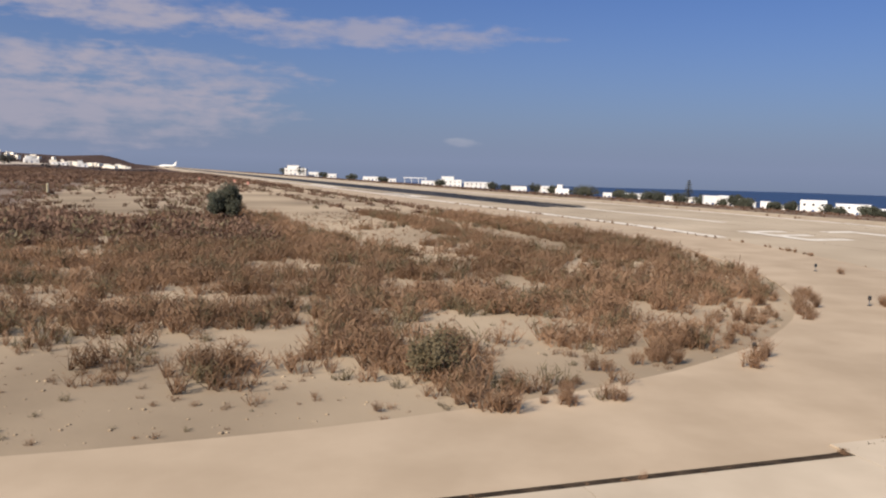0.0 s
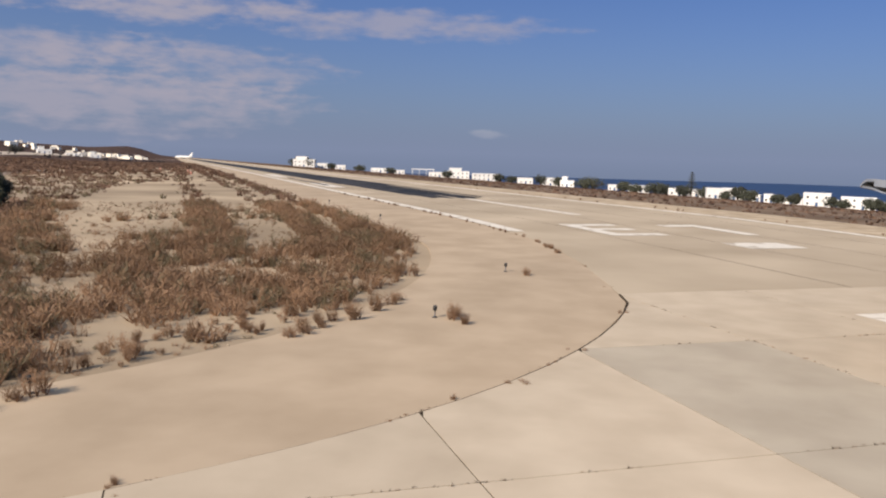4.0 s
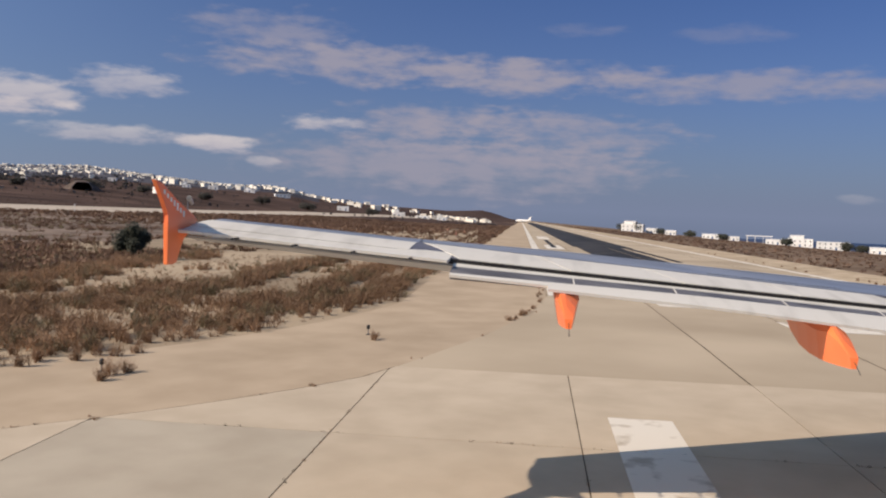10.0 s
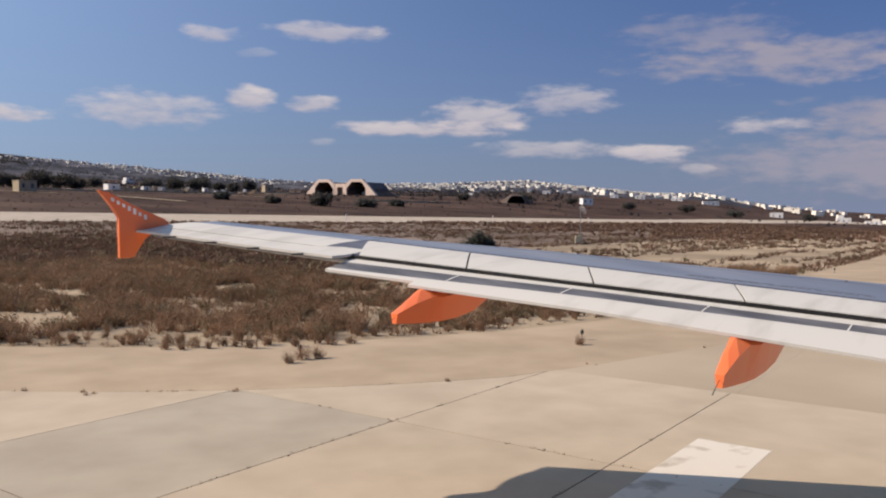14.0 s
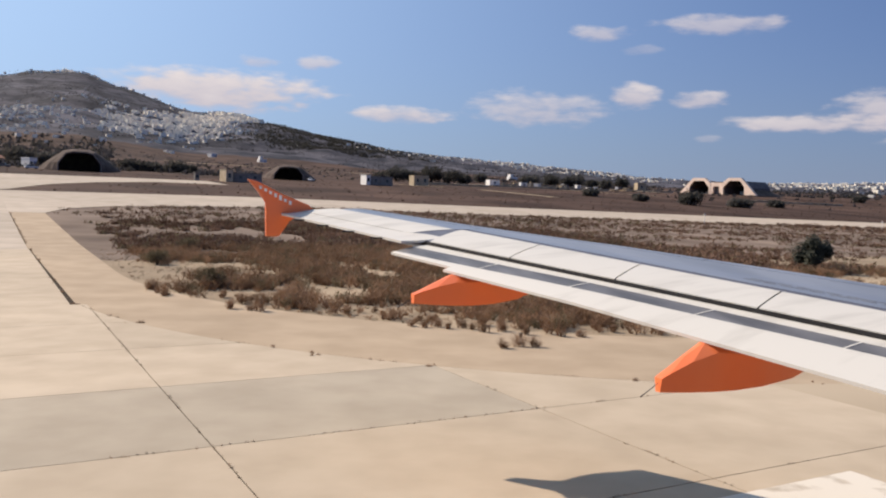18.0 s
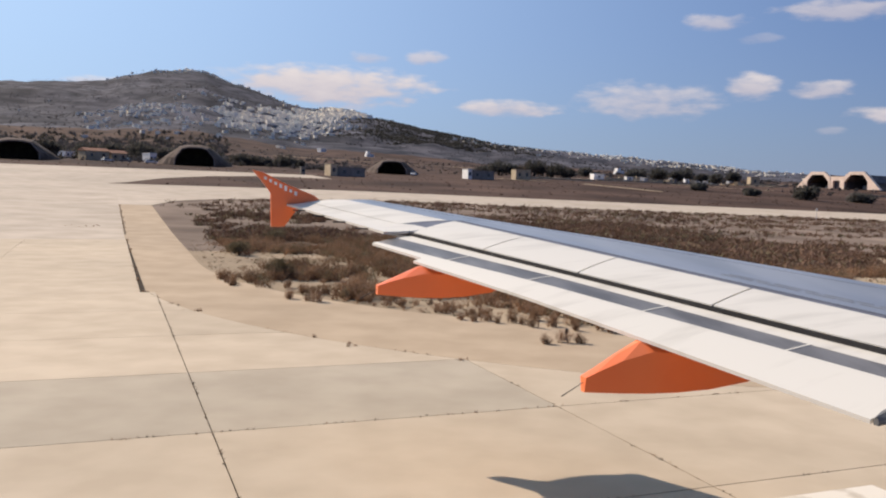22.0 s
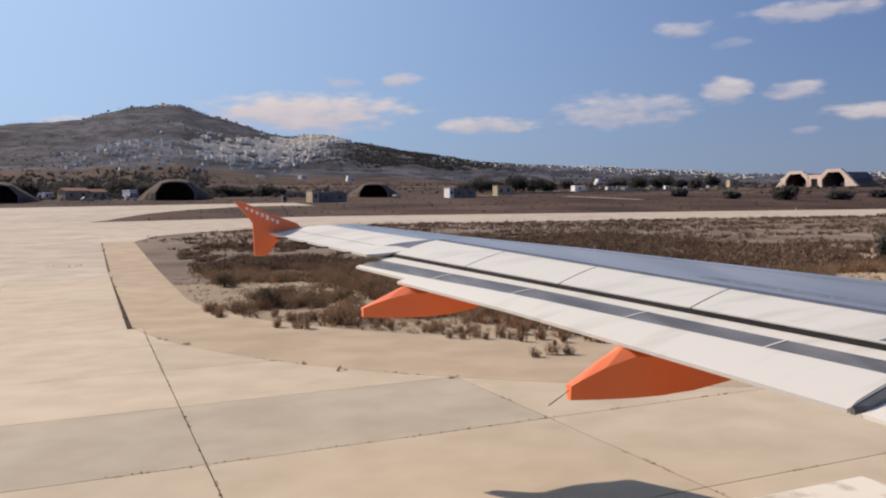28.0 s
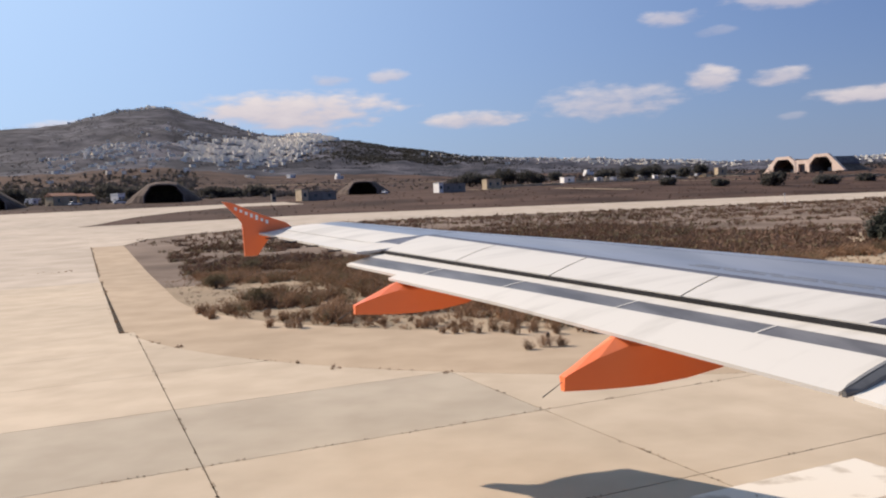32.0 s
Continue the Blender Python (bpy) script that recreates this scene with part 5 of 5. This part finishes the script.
# ---- the hill towns and woods, far off ----
def blocks(name, spots, mat, label, category):
    vs, fs = [], []
    for x, y, z, w, d, h, turn in spots:
        c, s_ = math.cos(turn), math.sin(turn)
        k = len(vs)
        for zz in (z - 2.5, z + h):
            for px, py in ((-w, -d), (w, -d), (w, d), (-w, d)):
                vs.append((x + (px * c - py * s_) / 2, y + (px * s_ + py * c) / 2, zz))
        fs += [(k + 4, k + 5, k + 6, k + 7)] + [(k + a, k + b, k + 4 + b, k + 4 + a) for a, b in ((0, 1), (1, 2), (2, 3), (3, 0))]
    return tagged(new(name, mesh_of(name, vs, fs, mat)), label, category, kind="stuff")


def on_hill(az, r):
    x, y = r * math.sin(radians(az)), r * math.cos(radians(az))
    return x, y, land(x, y)


M["town_white"] = material("town_whitewash", (0.94, 0.84, 0.69), (0.97, 0.90, 0.77), 0.05, 0.8)
town, woods = [], []
r2 = random.Random(11)


def house_at(az, r, big=1.0):
    x, y, z = on_hill(az, r)
    town.append((x, y, z, r2.uniform(6, 15) * big, r2.uniform(6, 12) * big, r2.uniform(3.5, 8.0) * big, radians(-az) + (r2.uniform(0.2, 1.3) if az < 15 else r2.uniform(-0.8, 0.8))))


# the village hangs below the shoulder of the hill, from its foot up to the crest
for _ in range(1050):
    u = r2.random()
    az = -12.2 + 5.6 * u + r2.gauss(0, 0.55)
    house_at(az, 1850 + 680 * u + r2.gauss(0, 120 - 50 * u), 0.85)
for _ in range(420):
    u = r2.random()
    house_at(-12.6 + 5.0 * u + r2.gauss(0, 0.7), 1480 + 420 * u + r2.gauss(0, 130), 0.62)
for _ in range(150):
    house_at(r2.gauss(-14.4, 0.8), r2.gauss(1420, 110), 0.55)
for _ in range(130):
    house_at(r2.gauss(-13.2, 1.6), r2.gauss(1650, 130), 0.55)
for _ in range(110):
    house_at(r2.gauss(-21.0, 1.3), r2.gauss(1450, 130), 0.45)
for _ in range(170):
    house_at(r2.gauss(-17.5, 3.6), r2.gauss(1500, 210), 0.42)
for _ in range(40):
    house_at(r2.uniform(-24, -11), r2.uniform(900, 1300), 0.45)
for _ in range(70):
    house_at(r2.gauss(-16.5, 2.4), 2590 - r2.random() * 70, 0.6)
for _ in range(1500):
    az = r2.uniform(0.0, 52)
    house_at(az, 2570 - abs(r2.gauss(0, 360)), 0.46)
for _ in range(520):
    house_at(r2.gauss(36, 4.5), 2560 - abs(r2.gauss(0, 600)), 0.46)
for _ in range(150):
    house_at(r2.uniform(42, 64), r2.uniform(1100, 1800), 0.7)
blocks("hill_town", town, M["town_white"], "white cubic houses scattered over the hill", "town")
# bush colour carries the hill's bluish haze, greyed to suit the distance
M["hazy_hill_bush"] = material("hazy_hill_bush", (0.052, 0.051, 0.057), (0.100, 0.094, 0.098), 0.02, 0.95, thin=0.5)
wk = [tuft_arrays(6, 2, 4.4, 3.6, 80 + i, 1.3) for i in range(4)]
for _ in range(18000):
    az, q = r2.uniform(-34, 64), r2.random()
    r = 480 + 2120 * q ** 0.75
    x, y, z = on_hill(az, r)
    thick = noise.noise(Vector((x * 0.0045, y * 0.0045, 4.2))) + 0.5 * noise.noise(Vector((x * 0.015, y * 0.015, 1.2)))
    if thick + r2.random() * 0.5 < 0.22:
        continue
    woods.append((x, y, z - 0.5, r2.uniform(0.2, 0.62), r2.uniform(0, 6.28), r2.randrange(4), 0))
wk += [tuft_arrays(5, 1, 4.2, 3.6, 90 + i, 1.6) for i in range(3)]
for _ in range(15000):
    az, r = r2.uniform(-34, 9), 1150 + 1450 * r2.random() ** 0.8
    x, y, z = on_hill(az, r)
    thick = noise.noise(Vector((x * 0.008, y * 0.008, 8.2))) + 0.6 * noise.noise(Vector((x * 0.025, y * 0.025, 3.3)))
    if thick + r2.random() * 0.7 < 0.15 or abs(az + 9.4) < 3.2 and r > 1700 and r2.random() < 0.7:
        continue
    woods.append((x, y, z - 0.4, r2.uniform(0.25, 0.6), r2.uniform(0, 6.28), 4 + r2.randrange(3), 0))
for _ in range(1500):
    az, r = r2.uniform(-34, -15), r2.uniform(430, 950)
    x, y, z = on_hill(az, r)
    woods.append((x, y, z - 0.4, r2.uniform(0.4, 1.15), r2.uniform(0, 6.28), r2.randrange(4), 1 if r2.random() < 0.4 else 0))
for _ in range(8000):
    az = r2.gauss(-1.0, 3.2)
    x, y, z = on_hill(az, r2.uniform(1500, 2560))
    woods.append((x, y, z - 0.4, r2.uniform(0.5, 1.3), r2.uniform(0, 6.28), r2.randrange(4), 1))
for _ in range(1500):
    az = r2.uniform(8, 40)
    x, y, z = on_hill(az, r2.uniform(560, 1500))
    woods.append((x, y, z - 0.4, r2.uniform(0.3, 0.9), r2.uniform(0, 6.28), r2.randrange(4), 1 if r2.random() < 0.35 else 0))
for _ in range(900):
    az = r2.uniform(-33, -6)
    r = r2.uniform(335, 620)
    x, y, z = on_hill(az, r)
    if abs(az + 17.1) < 2.2 and r < 370 or abs(az + 27.6) < 2.2 and r < 370:
        continue
    woods.append((x, y, z - 0.4, r2.uniform(0.25, 0.75), r2.uniform(0, 6.28), r2.randrange(4), 1 if r2.random() < 0.25 else 0))
for _ in range(700):
    az = r2.uniform(-6, 40)
    r = r2.uniform(400, 900)
    x, y, z = on_hill(az, r)
    woods.append((x, y, z - 0.4, r2.uniform(0.15, 0.5), r2.uniform(0, 6.28), r2.randrange(4), r2.randrange(2)))
scatter("hill_woods", wk, woods, [M["hazy_hill_bush"], M["far_leaf"]], "dark bushes and trees dotted over the slopes", "woods")


def field_track(az0, r0, az1, r1, width, label="pale dirt track across the fields"):
    """A narrow pale track laid over the land."""
    p0, p1 = Vector((r0 * math.sin(radians(az0)), r0 * math.cos(radians(az0)))), Vector((r1 * math.sin(radians(az1)), r1 * math.cos(radians(az1))))
    side = (p1 - p0).normalized().orthogonal() * width / 2
    vs, fs, n = [], [], 30
    for i in range(n + 1):
        c = p0.lerp(p1, i / n)
        for q in (c - side, c + side):
            vs.append((q.x, q.y, land(q.x, q.y) + 0.35))
        if i:
            k = 2 * i
            fs.append((k - 2, k - 1, k + 1, k))
    tagged(new("dirt_track", mesh_of("dirt_track", vs, fs, M["sand"])), label, "track", kind="structure")


def polar(az, r):
    return r * math.sin(radians(az)), r * math.cos(radians(az))


def low_wall(az0, r0, az1, r1, h, mat, label):
    """A dry-stone wall in short leaning lengths along a line."""
    p0, p1 = Vector(polar(az0, r0)), Vector(polar(az1, r1))
    mid = (p0 + p1) / 2
    t = thing("field_wall", Matrix.Translation((mid.x, mid.y, land(mid.x, mid.y))), label, "wall", "field walls")
    n = max(3, round((p1 - p0).length / 5))
    turn = math.atan2(p1.y - p0.y, p1.x - p0.x)
    for i in range(n):
        c = p0.lerp(p1, (i + 0.5) / n)
        z = land(c.x, c.y) - land(mid.x, mid.y)
        q = part("length", box(-2.6, 2.6, -0.3, 0.3, -0.5, h * (0.8 + 0.4 * ((i * 7) % 5) / 5), 0.08), mat, t)
        q.matrix_local = Matrix.LocRotScale((c.x - mid.x, c.y - mid.y, z), Euler((0, 0, turn + 0.03 * ((i * 3) % 5 - 2))), None)


clutter = random.Random(23)
for az0, r0, az1, r1, h in ((4.4, 372, 9.5, 380, 0.9), (9.8, 400, 17.6, 432, 0.8), (10.6, 470, 16.2, 500, 1.2), (1.0, 610, 9.0, 640, 1.2), (17.8, 455, 21.8, 492, 1.0), (26.5, 430, 32, 470, 1.0)):
    low_wall(az0, r0, az1, r1, h, M["sand"], "low pale stone wall across the fields")


def crate(az, r, w, d, h, mat, label):
    x, y = polar(az, r)
    t = thing("storage_box", pose(x, y, land(x, y) - 0.05, 0, 0, clutter.uniform(0, 90)), label, "container", "stored boxes")
    part("body", box(-w / 2, w / 2, -d / 2, d / 2, 0, h, 0.05), mat, t)
    part("cover", box(-w / 2 - 0.08, w / 2 + 0.08, -d / 2 - 0.08, d / 2 + 0.08, h, h + 0.12, 0.03), mat, t)
    part("door", box(-0.45, 0.45, -d / 2 - 0.05, -d / 2, 0.1, h * 0.8, 0.02), M["grey_render"], t)


for i in range(26):
    az, r = clutter.uniform(9.4, 19.0), clutter.uniform(436, 500)
    crate(az, r, clutter.uniform(1.8, 4.5), clutter.uniform(1.6, 2.6), clutter.uniform(1.2, 2.4), (M["whitewash"], M["ochre"], M["grey_render"])[i % 3], ("white storage box standing in the fields", "tan storage box standing in the fields", "grey storage box standing in the fields")[i % 3])
field_track(6, 400, 21, 470, 5.0)
field_track(9, 330, 14, 300, 4.0)
field_track(-12, 700, 4, 640, 7.0)
field_track(12, 640, 22, 620, 5.0)
field_track(2.0, 338, 6.5, 335, 2.2)
field_track(11.5, 430, 23.0, 505, 3.0)
field_track(14.5, 395, 21.0, 400, 2.0)


# ---- a far airliner leaving the runway ----
def airliner(s, d, turn):
    x, y = xy(s, d)
    z = land(x, y) + 0.06
    t = thing("airliner", pose(x, y, z, 0, 0, turn), "small white airliner standing far down the runway", "aircraft")
    rings = []
    for k, r, dz in ((-13, 0.25, 3.9), (-11, 0.8, 3.5), (-7, 1.5, 3.0), (0, 1.75, 2.9), (8, 1.75, 2.9), (11, 1.3, 2.8), (12.6, 0.6, 2.6), (13, 0.1, 2.55)):
        rings.append([(k, r * math.cos(a), dz + r * math.sin(a)) for a in (2 * math.pi * i / 16 for i in range(16))])
    part("fuselage", loft(rings), M["whitewash"], t)
    for q in (-1, 1):
        part("wing", prism([(2.5, q * 1.2, 2.2), (-1.5, q * 1.2, 2.2), (-4.0, q * 12.0, 3.0), (-2.4, q * 12.0, 3.0)], (0, 0, 0.3)), M["whitewash"], t)
        part("tailplane", prism([(-9.6, q * 0.5, 3.8), (-12.4, q * 0.5, 3.8), (-13.2, q * 4.4, 4.1), (-11.8, q * 4.4, 4.1)], (0, 0, 0.18)), M["whitewash"], t)
        part("engine", lathe([(0.55, 0), (0.8, 0.3), (0.8, 1.8), (0.5, 3.0)], 14, "y"), M["steel"], t).matrix_local = pose(2.2, q * 4.6, 1.5, 0, 0, 90)
        part("main_wheel", lathe([(0.1, -0.2), (0.5, -0.2), (0.55, 0), (0.5, 0.2), (0.1, 0.2)], 14, "y"), M["tyre"], t).location = (-0.8, q * 2.4, 0.55)
        part("gear_leg", box(-0.95, -0.65, q * 2.4 - 0.12, q * 2.4 + 0.12, 0.5, 2.4), M["steel"], t)
    part("nose_wheel", lathe([(0.1, -0.2), (0.4, -0.2), (0.45, 0), (0.4, 0.2), (0.1, 0.2)], 14, "y"), M["tyre"], t).location = (9.5, 0, 0.45)
    part("nose_leg", box(9.4, 9.6, -0.1, 0.1, 0.4, 2.0), M["steel"], t)
    part("tail_fin", prism([(-8.0, -0.15, 4.3), (-12.6, -0.15, 4.3), (-14.0, -0.15, 9.0), (-12.2, -0.15, 9.0)], (0, 0.3, 0)), M["whitewash"], t)


strip("taxiway", 1232, 1272, 18.5, 126, 0.05, M["concrete"], 10, 6, "pale concrete turn-off at the end of the runway", "taxiway")
airliner(1250, 8, 22.4 + 62)


# ---- paint on the runway ----
def painted(name, s0, s1, d0, d1, lift, mat, label, category="marking"):
    return strip(name, s0, s1, d0, d1, lift, mat, 6.0, 3.0, label, category)


painted("edge_line", 36, 1400, 8.72, 9.62, 0.052, M["white_line"], "worn white runway edge line")
painted("edge_line", 16, 1400, -12.9, -12.2, 0.052, M["white_line"], "worn white runway edge line")
painted("threshold_bar", -18.5, 11.2, 7.70, 9.03, 0.078, M["white_line"], "cracked white threshold bar")
for s in (49, 98, 145, 192, 239):
    painted("centre_line", s, s + 27, -1.6, -0.9, 0.054, M["white_line"], "worn white centre line dash")
for s0, s1, d0, d1 in ((33.5, 40.5, 3.6, 4.5), (33.5, 34.6, 0.9, 3.6), (39.4, 40.5, 0.9, 3.6), (36.6, 37.6, 1.2, 3.6), (33.5, 40.0, -5.2, -4.3), (38.8, 40.0, -4.3, -2.2), (27.0, 29.5, -3.0, 0.4)):
    painted("runway_mark", s0, s1, d0, d1, 0.054, M["white_line"], "faded white runway marking")
for s0, s1 in ((104, 122), (160, 186)):
    painted("touchdown_mark", s0, s1, 5.2, 7.6, 0.053, M["white_line"], "faded white touchdown mark")
rub = random.Random(5)
for i in range(48):
    s0 = 74 + 74 * rub.random() ** 2
    d0 = rub.gauss(-0.6, 2.6)
    painted("rubber_streak", s0, s0 + rub.uniform(40, 160), d0, d0 + rub.uniform(0.25, 0.9), 0.056 + 0.0006 * i, M["rubber"], "black tyre rubber streak", "marking")
painted("rubber_streak", 118, 1200, -5.4, 3.4, 0.080, M["rubber"], "broad black tyre rubber deposit")

painted("weed_strip", 1.44, 1.51, 33.4, 102, 0.056, M["weeds"], "dark weedy strip along the pavement edge", "weeds")

# ---- joints along the runway and concrete slabs ----
for d in (5.0, 0.3, -4.4, -9.1):
    painted("joint", 15.6, 140, d - 0.02, d + 0.02, 0.051, M["weeds"], "dark joint between runway lanes", "joint")
bend_s, bend_d = [p[0] for p in FILLET_IN], [p[1] for p in FILLET_IN]


def slab_mesh(outline, mat, thick=0.029):
    bm = prism([(*xy(s, d), 0.046) for s, d in outline], (0, 0, thick))
    bmesh.ops.recalc_face_normals(bm, faces=bm.faces)
    me = bpy.data.meshes.new("slab")
    bm.to_mesh(me)
    bm.free()
    me.materials.append(mat)
    return me


paving = tagged(new("slab_field"), "pale concrete slabs with dark weedy joints", "pavement", kind="structure")
cols = [2 - 6.75 * k for k in range(6, -1, -1)] + [8.75, 15.5]
rows = [-13.8 + 4.7 * k for k in range(17)]
for s0, s1 in zip(cols, cols[1:]):
    for d0, d1 in zip(rows, rows[1:]):
        g = 0.011 if d0 < 30 else 0.007
        if d0 > 40 and s0 < -26 or d1 > 61.5:
            continue
        a, b, c, d = s0 + g, s1 - g, d0 + g, d1 - g
        if b > 2.1:
            qs = [float(q) for q in np.linspace(a, b, 25)]
            top = [(q, min(d, float(np.interp(q, bend_s, bend_d)) - 0.07)) for q in qs]
            top = [t for t in top if t[1] > c + 0.01]
            if len(top) < 2:
                continue
            last = top[-1][0]
            if last < b:
                last = float(np.interp(-(c + 0.08), [-v for v in bend_d], bend_s))
                top.append((last, c + 0.005))
            outline = [(a, c), (last, c)] + top[::-1]
        else:
            outline = [(a, c), (min(b, 1.45 if c > 33.0 else b), c), (min(b, 1.45 if c > 33.0 else b), d), (a, d)]
        odd = (round(s0 * 3.1) * 7 + round(d0 * 1.7) * 13) % 5
        grey = abs(d0 - 14.4) < 0.1 and -20 < s0 < 8 or s0 < 1 and d0 < 9 and odd == 0
        ob = new("slab", slab_mesh(outline, M["slab_grey"] if grey else M["slab"]))
        ob.parent = paving
